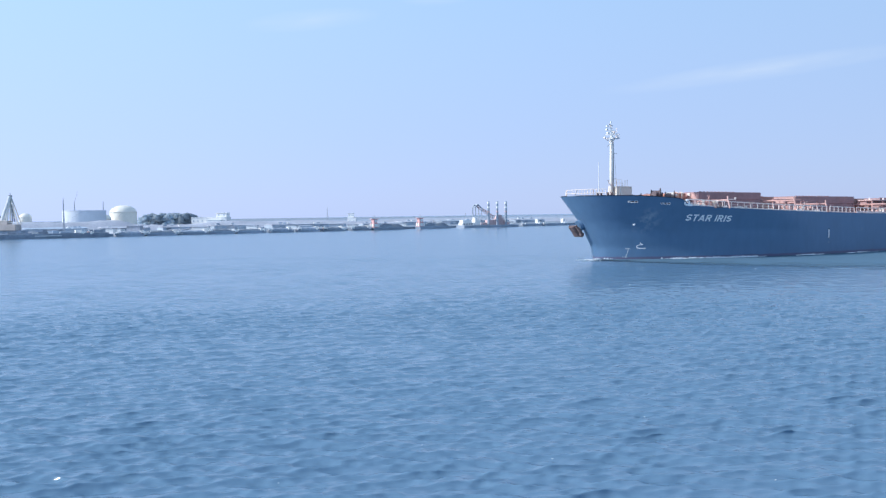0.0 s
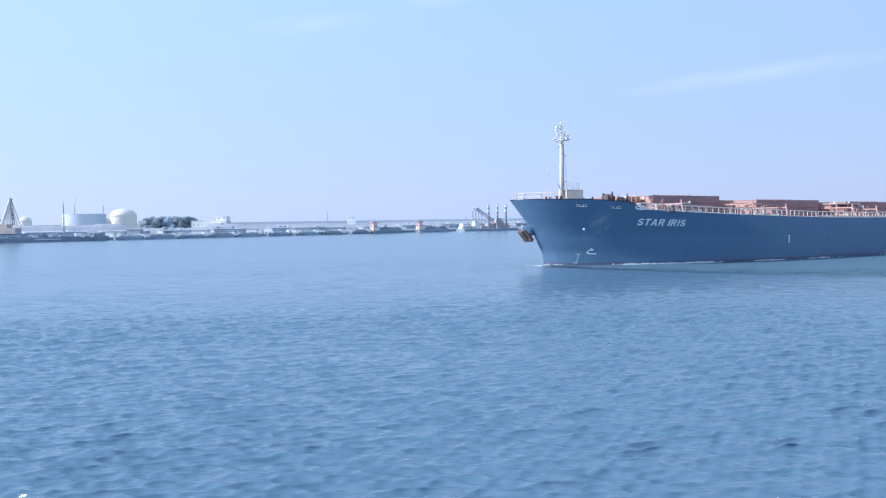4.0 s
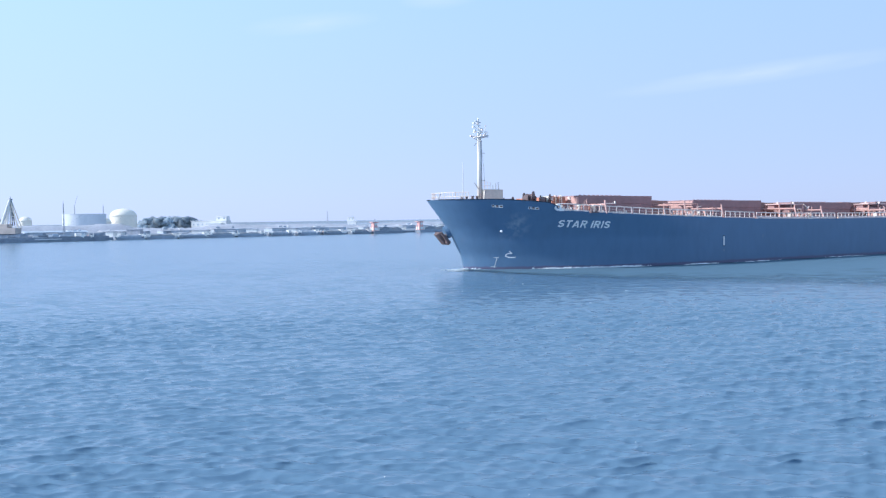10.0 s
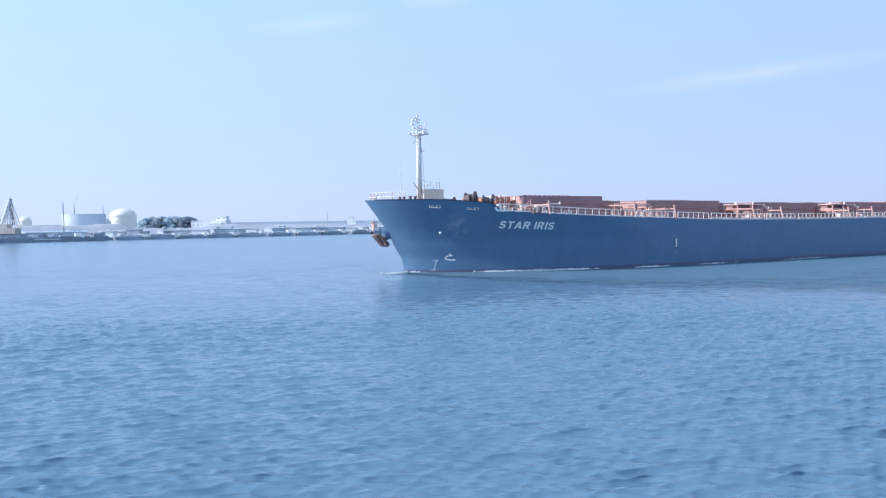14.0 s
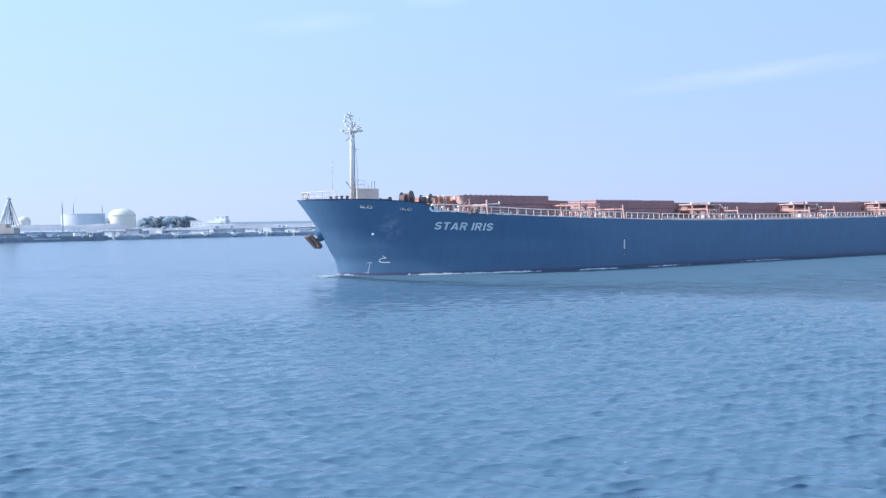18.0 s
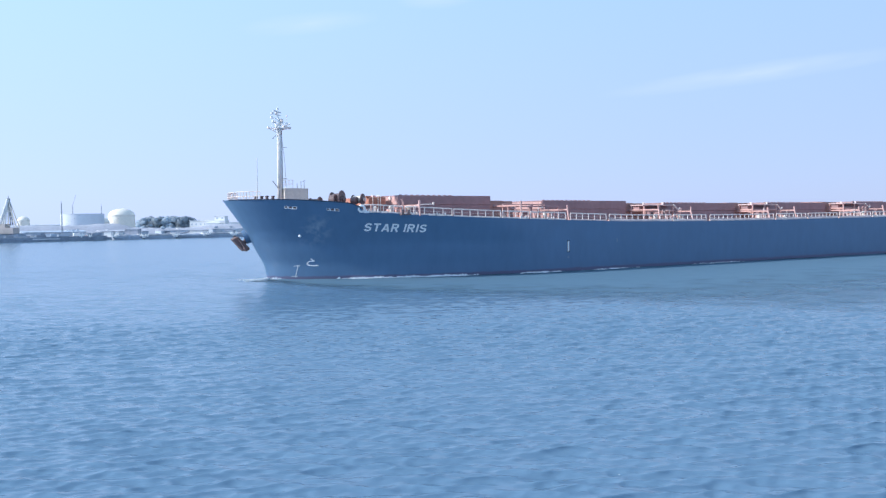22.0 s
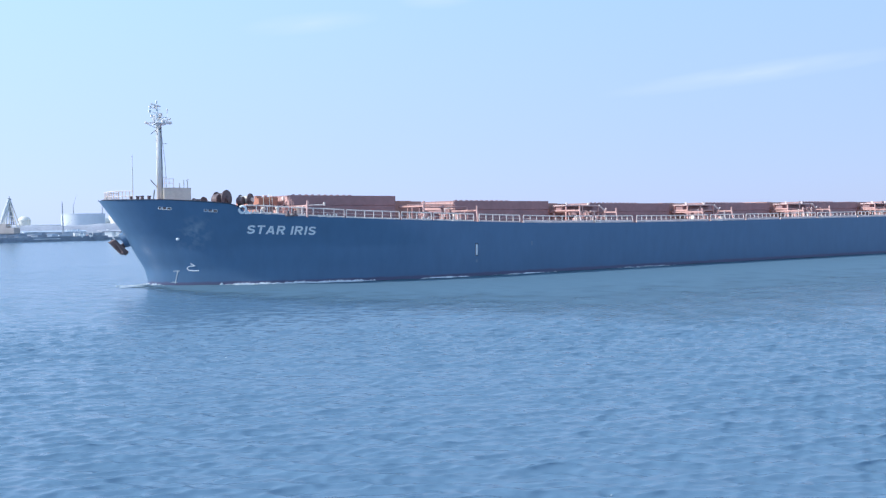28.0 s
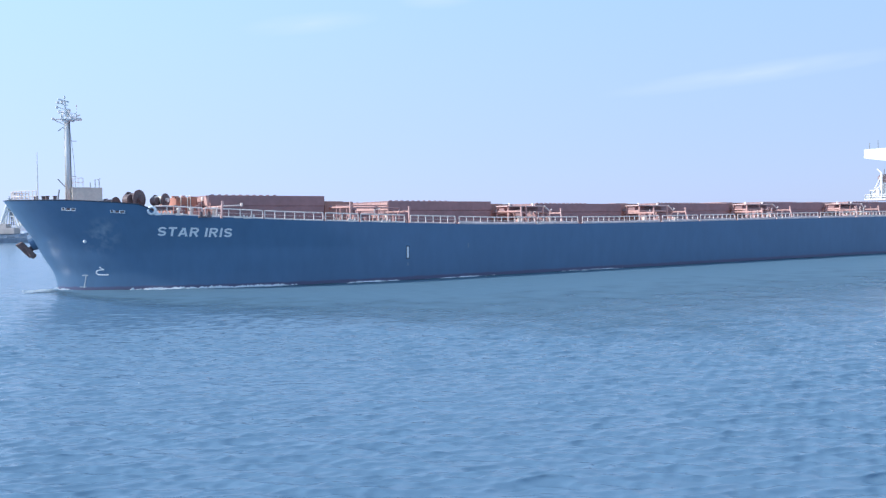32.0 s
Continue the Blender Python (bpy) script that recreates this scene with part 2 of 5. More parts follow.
HEAP = material("hazed_gravel_heap", (0.25, 0.29, 0.34), 0.95, fine=2.0, coarse=0.3, vary=0.35, bump=0.6)
# boat red washed out towards pink to carry the distance haze
REDBOAT = material("light_orange_red_paint", (0.80, 0.46, 0.43), 0.6, fine=1.2, coarse=0.3, vary=0.2)
# leaf colour far paler than real leaves: distance haze painted in
FOLIAGE = material("hazed_foliage", (0.62, 0.70, 0.76), 0.9, fine=1.5, coarse=0.15, vary=0.2, per_object=0.15)


def leafy(m):
    """Lets part of the light through the leaves."""
    n, ln = m.node_tree.nodes, m.node_tree.links
    bsdf = n["Principled BSDF"]
    tr = n.new("ShaderNodeBsdfTranslucent")
    ln.new(bsdf.inputs["Base Color"].links[0].from_socket, tr.inputs["Color"])
    mix = n.new("ShaderNodeMixShader")
    mix.inputs[0].default_value = 0.65
    ln.new(bsdf.outputs[0], mix.inputs[1])
    ln.new(tr.outputs[0], mix.inputs[2])
    ln.new(mix.outputs[0], n["Material Output"].inputs["Surface"])


leafy(FOLIAGE)
BARK = material("bark", (0.16, 0.13, 0.11), 0.9, fine=3, coarse=0.5, vary=0.3)
# MACHINE and STRIPE: reds paled in the colour for far haze
MACHINE = material("hazed_red_machine_paint", (0.62, 0.46, 0.45), 0.6, fine=2, coarse=0.5, vary=0.3)
STRIPE = material("pink_red_band_paint", (0.72, 0.52, 0.49), 0.6, fine=2, coarse=0.5, vary=0.2)
FOAM = material("white_foam", (0.80, 0.85, 0.87), 0.6, fine=6, coarse=1.5, vary=0.15, bump=0.8)


# ---------------------------------------------------------------- mesh tools
def part(name, bm, mat, parent=None, label="", smooth=False):
    """Links a bmesh as one mesh object under a thing or part."""
    me = bpy.data.meshes.new(name)
    if smooth:
        for f in bm.faces:
            f.smooth = True
    bm.to_mesh(me)
    bm.free()
    me.materials.append(mat)
    ob = new(name, me)
    if parent:
        ob.parent = parent
    if label:
        tagged(ob, label)
    return ob


def shared(name, me, parent, m):
    """Another object on a mesh that exists already."""
    ob = new(name, me)
    ob.parent = parent
    ob.matrix_basis = m
    return ob


def thing(name, m, label, category, group="", kind=""):
    ob = new(name)
    ob.matrix_basis = m
    return tagged(ob, label, category, group, kind)


def box(bm, x, y, z, sx, sy, sz, bevel=0.0, m=None):
    """A box with its base centre at x, y, z."""
    r = bmesh.ops.create_cube(bm, size=1.0)
    vs = r["verts"]
    for v in vs:
        v.co = Vector((v.co.x * sx + x, v.co.y * sy + y, (v.co.z + 0.5) * sz + z))
    if bevel:
        es = list({e for v in vs for e in v.link_edges})
        g = bmesh.ops.bevel(bm, geom=es, offset=bevel, segments=1, affect="EDGES")
        vs = list({v for f in g["faces"] for v in f.verts} | {v for v in vs if v.is_valid})
    if m is not None:
        bmesh.ops.transform(bm, matrix=m, verts=[v for v in vs if v.is_valid])
    return vs


def rod(bm, p, q, r, r2=None, seg=8):
    """A round bar from p to q, tapering from r to r2."""
    p, q = Vector(p), Vector(q)
    d = q - p
    m = Matrix.Translation((p + q) / 2) @ d.to_track_quat("Z", "Y").to_matrix().to_4x4()
    bmesh.ops.create_cone(bm, cap_ends=True, segments=seg, radius1=r, radius2=r if r2 is None else r2,
                          depth=d.length, matrix=m)


def tube(bm, pts, r, seg=6):
    """One bent pipe through the points."""
    pts = [Vector(p) for p in pts]
    rings = []
    for i, p in enumerate(pts):
        d = (pts[min(len(pts) - 1, i + 1)] - pts[max(0, i - 1)]).normalized()
        a = d.orthogonal().normalized() if not rings else (side - d * side.dot(d)).normalized()
        side = a
        b = d.cross(a)
        rings.append([bm.verts.new(p + (a * math.cos(6.2832 * k / seg) + b * math.sin(6.2832 * k / seg)) * r) for k in range(seg)])
    for u, v in zip(rings, rings[1:]):
        for k in range(seg):
            bm.faces.new((u[k], u[(k + 1) % seg], v[(k + 1) % seg], v[k]))
    bm.faces.new(rings[0][::-1])
    bm.faces.new(rings[-1])


def ball(bm, p, r, sub=2, squash=1.0):
    bmesh.ops.create_icosphere(bm, subdivisions=sub, radius=r,
                               matrix=Matrix.Translation(p) @ Matrix.Diagonal((1, 1, squash, 1)))


def lathe(bm, profile, seg=32, at=(0, 0, 0)):
    """A turned shape from (radius, height) pairs about a vertical axis."""
    rings = []
    for r, z in profile:
        rings.append([bm.verts.new((at[0] + r * math.cos(2 * math.pi * i / seg), at[1] + r * math.sin(2 * math.pi * i / seg),
                                    at[2] + z)) for i in range(seg)])
    for a, b in zip(rings, rings[1:]):
        for i in range(seg):
            bm.faces.new((a[i], a[(i + 1) % seg], b[(i + 1) % seg], b[i]))
    bm.faces.new(rings[0][::-1])
    bm.faces.new(rings[-1])


# ---------------------------------------------------------------- water and land
def spaced(lo, hi, step, near, slow, far, fast):
    """Even steps from lo to hi, slowly longer ones out to near beyond either end, then quickly longer out to +-far."""
    def out(start, sign):
        got, v, st = [], start, step
        while abs(v) < far:
            st *= slow if abs(v - start) < near else fast
            v += sign * st
            got.append(v)
        return got

    return np.array(out(lo, -1)[::-1] + list(np.arange(lo, hi + 1e-6, step)) + out(hi, 1))


WATER_Z = 0.25


def make_water():
    """One sheet to the horizon: a chop of short crested waves, finest near the camera."""
    rng = np.random.RandomState(4)
    xs = spaced(-33, 33, 0.14, 48, 1.015, 4700, 1.09)
    ys = spaced(24, 70, 0.10, 110, 1.006, 4700, 1.07)
    X, Y = np.meshgrid(xs, ys)
    step = np.maximum(*np.meshgrid(np.gradient(xs), np.gradient(ys)))
    patch = 0.8 + 0.03 * np.clip(X / 20, -1, 1) + 0.20 * np.sin(X * 0.07 + 0.9 + 1.3 * np.sin(Y * 0.045)) * np.sin(Y * 0.09 + 0.8 * np.sin(X * 0.05))
    patch *= 1.40 - 0.80 * np.clip((Y - 34) / 70, 0, 1) ** 0.8        # waves lowered with distance to suit the camera's view
    DX, DY, Z = np.zeros_like(X), np.zeros_like(X), np.zeros_like(X)
    for k in range(84):
        lam = 0.33 * (1.35 / 0.33) ** rng.rand() if k % 5 else 1.7 + 2.6 * rng.rand()
        ang = radians(92) + rng.randn() * (0.40 if k % 5 else 0.32)
        q = 2 * math.pi / lam
        amp = (0.0076 * lam ** 0.78 if k % 5 else 0.0050 * lam ** 0.7) * np.clip((lam - 2.5 * step) / (1.0 * step), 0, 1) * patch
        ph = q * (X * math.cos(ang) + Y * math.sin(ang)) + rng.rand() * 6.283
        ph += 1.5 * np.sin(0.37 * X + 0.17 * Y + 1.7 * k) * np.sin(0.29 * Y - 0.13 * X + 2.3 * k)
        Z += amp * np.cos(ph)
        DX -= 0.95 * amp * math.cos(ang) * np.sin(ph)
        DY -= 0.95 * amp * math.sin(ang) * np.sin(ph)
    DY -= 0.8 * Z       # the chop leans towards the camera, for narrow dark fronts
    ny, nx = X.shape
    co = np.stack([X + DX, Y + DY, Z], -1).reshape(-1, 3)
    i = np.arange(ny * nx).reshape(ny, nx)
    fs = np.stack([i[:-1, :-1], i[:-1, 1:], i[1:, 1:], i[1:, :-1]], -1).reshape(-1, 4)
    me = bpy.data.meshes.new("water")
    me.vertices.add(len(co))
    me.vertices.foreach_set("co", co.ravel())
    me.loops.add(fs.size)
    me.loops.foreach_set("vertex_index", fs.ravel())
    me.polygons.add(len(fs))
    me.polygons.foreach_set("loop_start", np.arange(0, fs.size, 4))
    me.update(calc_edges=True)
    me.polygons.foreach_set("use_smooth", np.ones(len(fs), bool))
    ruffle = np.clip((step - 0.12) / 0.5, 0, 1) ** 0.7
    me.attributes.new("ruffle", "FLOAT", "POINT").data.foreach_set("value", ruffle.ravel().astype(np.float32))
    me.materials.append(WATER)
    ob = new("water", me)
    ob.location.z = WATER_Z
    return tagged(ob, "blue rippled harbour water reaching the horizon", "water", kind="structure")


water = make_water()

QUAY = Vector((-210.2, 401.9, 0))
ALONG = Vector((math.cos(radians(33.2)), math.sin(radians(33.2)), 0))
BACK = Vector((-ALONG.y, ALONG.x, 0))


def quay(d, back=0.0, z=0.0):
    """A place d metres along the far quay's edge, so far behind it."""
    return QUAY + ALONG * d + BACK * back + Vector((0, 0, z))


def quay_pose(d, back=0.0, z=0.0, turn=0.0):
    p = quay(d, back, z)
    return pose(p.x, p.y, p.z, 0, 0, 33.2 + turn)


def make_land():
    bm = bmesh.new()
    near = [(-900, 9), (-60, 9), (60, 10), (200, 9), (380, 10), (520, 12), (1500, 30)]
    rows = []
    for back, z in ((0, -3), (0, 1.5), (4, 1.6), (30, 1.7), (120, 1.8), (500, 1.6), (3600, 1.4)):
        rows.append([bm.verts.new(quay(d, b0 + back, z)) for d, b0 in near])
    for a, b in zip(rows, rows[1:]):
        for i in range(len(a) - 1):
            bm.faces.new((a[i], a[i + 1], b[i + 1], b[i]))
    return tagged(part("ground", bm, LAND), "flat haze-grey harbour land behind the far quay", "ground", kind="structure")


make_land()

# ---------------------------------------------------------------- the bulk carrier
STEM = ((-3, 6.2), (-0.13, 5.78), (1.95, 5.28), (4.11, 4.02), (6.54, 2.84), (8.42, 1.54), (11.31, -0.39), (12.5, -1.2))
SHEER = ((-1, 11.38), (6, 11.3), (8.5, 11.15), (11.5, 10.95), (13.6, 10.74), (14.6, 10.45), (15.6, 9.75), (16.8, 9.46),
         (21.5, 9.17), (25, 9.0), (32, 8.65), (40, 8.4), (47, 8.2), (56, 7.95), (65, 7.75), (88, 7.72), (114, 7.98), (147, 8.33),
         (230, 9.0))


def curve(table, v):
    for (a, fa), (b, fb) in zip(table, table[1:]):
        if v <= b:
            return fa + (fb - fa) * (v - a) / (b - a)
    return table[-1][1]


def half_beam(s, z):
    """Half breadth of the hull at s metres behind the bow and height z."""
    run = 40 - 10 * min(1, max(0, (z - 5) / 6.3))
    u = (s - curve(STEM, z)) / run
    if u <= 0:
        return 0.0
    w = 16.13 if u >= 1 else 16.13 * (1 - (1 - u) ** 1.6) ** (0.55 - 0.10 * min(1, max(0, (z - 5) / 6)))
    if s > 196:
        w *= 1 - 0.3 * ((s - 196) / 33) ** 2 * (1 + 0.8 * max(0, (3 - z) / 6))
    return w


TRIM = 0.4166
ship = thing("bulk_carrier", pose(0, 0, 0), "navy-hulled bulk carrier with red-brown hatches under way", "cargo ship")


def make_hull():
    ds = [0, 0.04, 0.15, 0.35, 0.7, 1.2, 1.8, 2.6, 3.5, 4.5, 6, 7.5, 9, 10.5, 11.2, 12, 12.5, 13, 13.5, 14, 14.3, 14.6, 14.9, 15.2, 15.8, 16.4, 17, 18, 19, 20, 21, 22, 23.5, 25, 26.5, 28, 29.5, 31, 33, 35, 37,
          39, 43, 48, 54, 60, 70, 80, 95, 110, 130, 150, 170, 190, 200, 208, 215, 222, 228]
    rows = 26
    bm = bmesh.new()
    grid = {}
    for side in (-1, 1):
        for i, d in enumerate(ds):
            for k in range(rows):
                f = k / (rows - 1)
                z = -3 + f * 14
                for _ in range(4):
                    s = curve(STEM, z) + d
                    z = -3 + f * (curve(SHEER, s) + 3)
                s = curve(STEM, z) + d
                if i == 0 and side == 1:
                    grid[1, i, k] = grid[-1, i, k]
                else:
                    grid[side, i, k] = bm.verts.new((s, side * half_beam(s, z), z))
    n = len(ds)
    for i in range(n - 1):
        for k in range(rows - 1):
            a = [grid[-1, i, k], grid[-1, i + 1, k], grid[-1, i + 1, k + 1], grid[-1, i, k + 1]]
            bm.faces.new(a)
            b = [grid[1, i, k], grid[1, i, k + 1], grid[1, i + 1, k + 1], grid[1, i + 1, k]]
            bm.faces.new(b)
    for k in range(rows - 1):
        bm.faces.new((grid[-1, n - 1, k], grid[1, n - 1, k], grid[1, n - 1, k + 1], grid[-1, n - 1, k + 1]))
    ob = part("hull", bm, NAVY, ship, "navy blue steel hull with dull red boot-top", smooth=True)
    so = ob.modifiers.new("plate", "SOLIDIFY")
    so.thickness = 0.06
    so.offset = -1
    es = ob.modifiers.new("crease", "EDGE_SPLIT")
    es.split_angle = radians(40)
    # decks
    for name, s0, s1, drop, mat in (("forecastle_deck", 1.2, 15.2, 1.15, OXIDE), ("main_deck", 14.8, 227, 0.12, OXIDE)):
        bm = bmesh.new()
        steps = [s0 + (s1 - s0) * i / 60 for i in range(61)]
        prev = None
        for s in steps:
            z = (curve(SHEER, s) if name == "main_deck" else min(11.3, curve(SHEER, min(s, 13.4)))) - drop
            if name == "main_deck" and s < 17:
                z = curve(SHEER, 17) - drop
            w = max(0.05, half_beam(s, z) - 0.15)
            row = [bm.verts.new((s, -w, z)), bm.verts.new((s, 0, z + 0.25)), bm.verts.new((s, w, z))]
            if prev:
                for j in range(2):
                    bm.faces.new((prev[j], row[j], row[j + 1], prev[j + 1]))
            prev = row
        part(name, bm, mat, ship, "red-brown painted steel deck")
    bm = bmesh.new()
    box(bm, 15.1, 0, 9.2, 0.15, 24.6, 1.0)
    part("forecastle_bulkhead", bm, COAM, ship)


make_hull()


def deck_z(s):
    return curve(SHEER, max(17, s)) - 0.12


def on_hull(bm, lift=0.03):
    """Lays a flat shape in the s-z plane onto the port side of the hull."""
    for v in bm.verts:
        v.co.y = -half_beam(v.co.x, v.co.z) - lift - (0.02 if v.co.y < 0 else 0)


def hull_plate(name, pts, mat, label="", lift=0.03):
    """A painted mark: a polygon in the s-z plane, laid on the hull."""
    bm = bmesh.new()
    f = bm.faces.new([bm.verts.new((s, 0, z)) for s, z in pts])
    bmesh.ops.triangulate(bm, faces=[f])
    bmesh.ops.subdivide_edges(bm, edges=bm.edges[:], cuts=1)
    on_hull(bm, lift)
    ob = part(name, bm, mat, ship, label)
    so = ob.modifiers.new("thick", "SOLIDIFY")
    so.thickness = 0.02
    return ob


def arc(cx, cy, rx, ry, a0, a1, n=10):
    return [(cx + rx * math.cos(radians(a0 + (a1 - a0) * k / n)), cy + ry * math.sin(radians(a0 + (a1 - a0) * k / n))) for k in range(n + 1)]


GLYPHS = {      # width and stroke centre lines in letter heights, stroke 0.19
    "S": (0.70, [arc(0.36, 0.70, 0.265, 0.205, 20, 268) + arc(0.35, 0.295, 0.265, 0.20, 90, -165)[1:]]),
    "T": (0.68, [[(0.34, 0.0), (0.34, 0.82)], [(0.0, 0.905), (0.68, 0.905)]]),
    "A": (0.80, [[(0.09, 0.0), (0.375, 0.94)], [(0.71, 0.0), (0.425, 0.94)], [(0.22, 0.29), (0.58, 0.29)]]),
    "R": (0.76, [[(0.095, 0.0), (0.095, 1.0)], [(0.15, 0.905), (0.40, 0.905)] + arc(0.42, 0.70, 0.20, 0.205, 90, -90) + [(0.15, 0.495)],
                 [(0.38, 0.47), (0.655, 0.0)]]),
    "I": (0.19, [[(0.095, 0.0), (0.095, 1.0)]]),
}


def hull_letters(text, s0, s1, z0, z1, height):
    """The ship's name in broad painted letters, one object each."""
    total = sum(0.36 if ch == " " else GLYPHS[ch][0] + 0.15 for ch in text) - 0.15
    x = 0.0
    for ch in text:
        if ch == " ":
            x += 0.36
            continue
        wide, lines = GLYPHS[ch]
        bm = bmesh.new()
        for pts in lines:
            fine = []
            for (ax, ay), (bx, by) in zip(pts, pts[1:]):
                k = max(1, int(math.hypot(bx - ax, by - ay) / 0.12))
                fine += [(ax + (bx - ax) * j / k, ay + (by - ay) * j / k) for j in range(k)]
            fine.append(pts[-1])
            prev = None
            for i, p in enumerate(fine):
                a, b = Vector(fine[max(0, i - 1)]), Vector(fine[min(len(fine) - 1, i + 1)])
                d = (b - a).normalized()
                row = [bm.verts.new((p[0] - d.y * 0.095 * e, p[1] + d.x * 0.095 * e, 0)) for e in (1, 0, -1)]
                if prev:
                    for j in range(2):
                        bm.faces.new((prev[j], prev[j + 1], row[j + 1], row[j]))
                prev = row
        for v in bm.verts:
            u = (v.co.x + x + 0.05 * v.co.y) / total
            v.co = Vector((s0 + (s1 - s0) * u, 0, z0 + (z1 - z0) * u + v.co.y * height))
        on_hull(bm, 0.06)
        ob = part("letter", bm, LETTER, ship, "white painted letter")
        so = ob.modifiers.new("thick", "SOLIDIFY")
        so.thickness = 0.02
        x += wide + 0.15


hull_letters("STAR IRIS", 16.2, 25.02, 6.76, 6.47, 1.16)

# white marks on the port bow and side
hull_plate("mark_border", [(49.50, 3.0), (50.02, 3.0), (50.02, 4.9), (49.50, 4.9)], DARK, "dark border of the upright bar", 0.015)
hull_plate("tug_mark", [(49.60, 3.15), (49.92, 3.15), (49.92, 4.75), (49.60, 4.75)], LETTER, "white upright bar")
hull_plate("draught_mark", [(49.62, 2.1), (49.88, 2.1), (49.88, 2.45), (49.62, 2.45)], WORN)
hull_plate("draught_mark", [(59.8, 4.4), (60.0, 4.4), (60.0, 5.0), (59.8, 5.0)], WORN)


def stroke(name, pts, wide, label="", mat=None):
    """A painted line through s-z points, as one bent ribbon."""
    bm = bmesh.new()
    prev = None
    for i, (s, z) in enumerate(pts):
        a = Vector(pts[max(0, i - 1)])
        b = Vector(pts[min(len(pts) - 1, i + 1)])
        d = (b - a).normalized()
        nx, nz = -d.y * wide / 2, d.x * wide / 2
        row = [bm.verts.new((s + nx, 0, z + nz)), bm.verts.new((s - nx, 0, z - nz))]
        if prev:
            bm.faces.new((prev[0], prev[1], row[1], row[0]))
        prev = row
    on_hull(bm, 0.035)
    ob = part(name, bm, mat or LETTER, ship, label)
    so = ob.modifiers.new("thick", "SOLIDIFY")
    so.thickness = 0.02


stroke("bulb_mark", [(11.0, 1.80), (10.3, 1.78), (9.85, 1.85), (9.62, 2.05), (9.70, 2.3), (9.95, 2.42), (10.45, 2.45)], 0.14,
       "white bulbous-bow mark")
stroke("bulb_mark", [(10.5, 2.45), (10.2, 2.62), (9.95, 2.82)], 0.12)
stroke("draught_scale", [(8.55, 1.75), (8.5, 1.2), (8.42, 0.6), (8.35, 0.05)], 0.10, "worn white draught scale", SCALE)
stroke("draught_scale", [(8.1, 1.72), (8.55, 1.77), (8.8, 1.74)], 0.10, "", SCALE)
stroke("draught_scale", [(7.9, 0.2), (8.35, 0.22), (8.6, 0.2)], 0.09, "", SCALE)


def make_hawse():
    """Hawse pipe with its bolster on the port bow."""
    s, z = 8.26, 6.15
    w = half_beam(s, z)
    bm = bmesh.new()
    ball(bm, (s, -w + 0.04, z), 0.24, 2)
    part("hawse_pipe", bm, LETTER, ship, "pale ring of the hawse pipe", smooth=True)
    # starboard anchor stowed proud of the bow, flukes up against its bolster
    lie = pose(2.15, 2.2, 5.25, 0, 47, 0)
    bm = bmesh.new()
    vs = box(bm, 0.1, 0, -0.62, 2.5, 1.3, 0.9, 0.0)
    for v in vs:
        if v.co.z > 0:
            v.co.x = v.co.x * 0.72 - 0.05
    bmesh.ops.bevel(bm, geom=bm.edges[:], offset=0.1, segments=1, affect="EDGES")
    bmesh.ops.transform(bm, matrix=lie, verts=bm.verts[:])
    box(bm, 1.25, 0, -0.45, 0.75, 2.5, 0.7, 0.14, lie)
    rod(bm, lie @ Vector((0.6, 0, 0)), (4.1, 1.9, 6.6), 0.36, 0.30, 10)
    anchor = part("anchor", bm, RUST, ship, "rusty stowed anchor")
    for e in (-0.95, 0.95):
        bm = bmesh.new()
        vs = box(bm, 0.2, e, -0.35, 2.3, 0.75, 0.6, 0.0)
        for v in vs:
            if v.co.x < 0:
                v.co.y = e + (v.co.y - e) * 0.3
                v.co.z = v.co.z * 0.45 + 0.1
        bmesh.ops.transform(bm, matrix=lie, verts=bm.verts[:])
        part("fluke", bm, RUST, anchor, "rusty anchor fluke")
    bm = bmesh.new()
    rod(bm, (5.2, 1.35, 7.0), (2.8, 2.05, 5.86), 1.35, 1.05, 18)
    part("anchor_bolster", bm, NAVY, ship, smooth=False)


make_hawse()


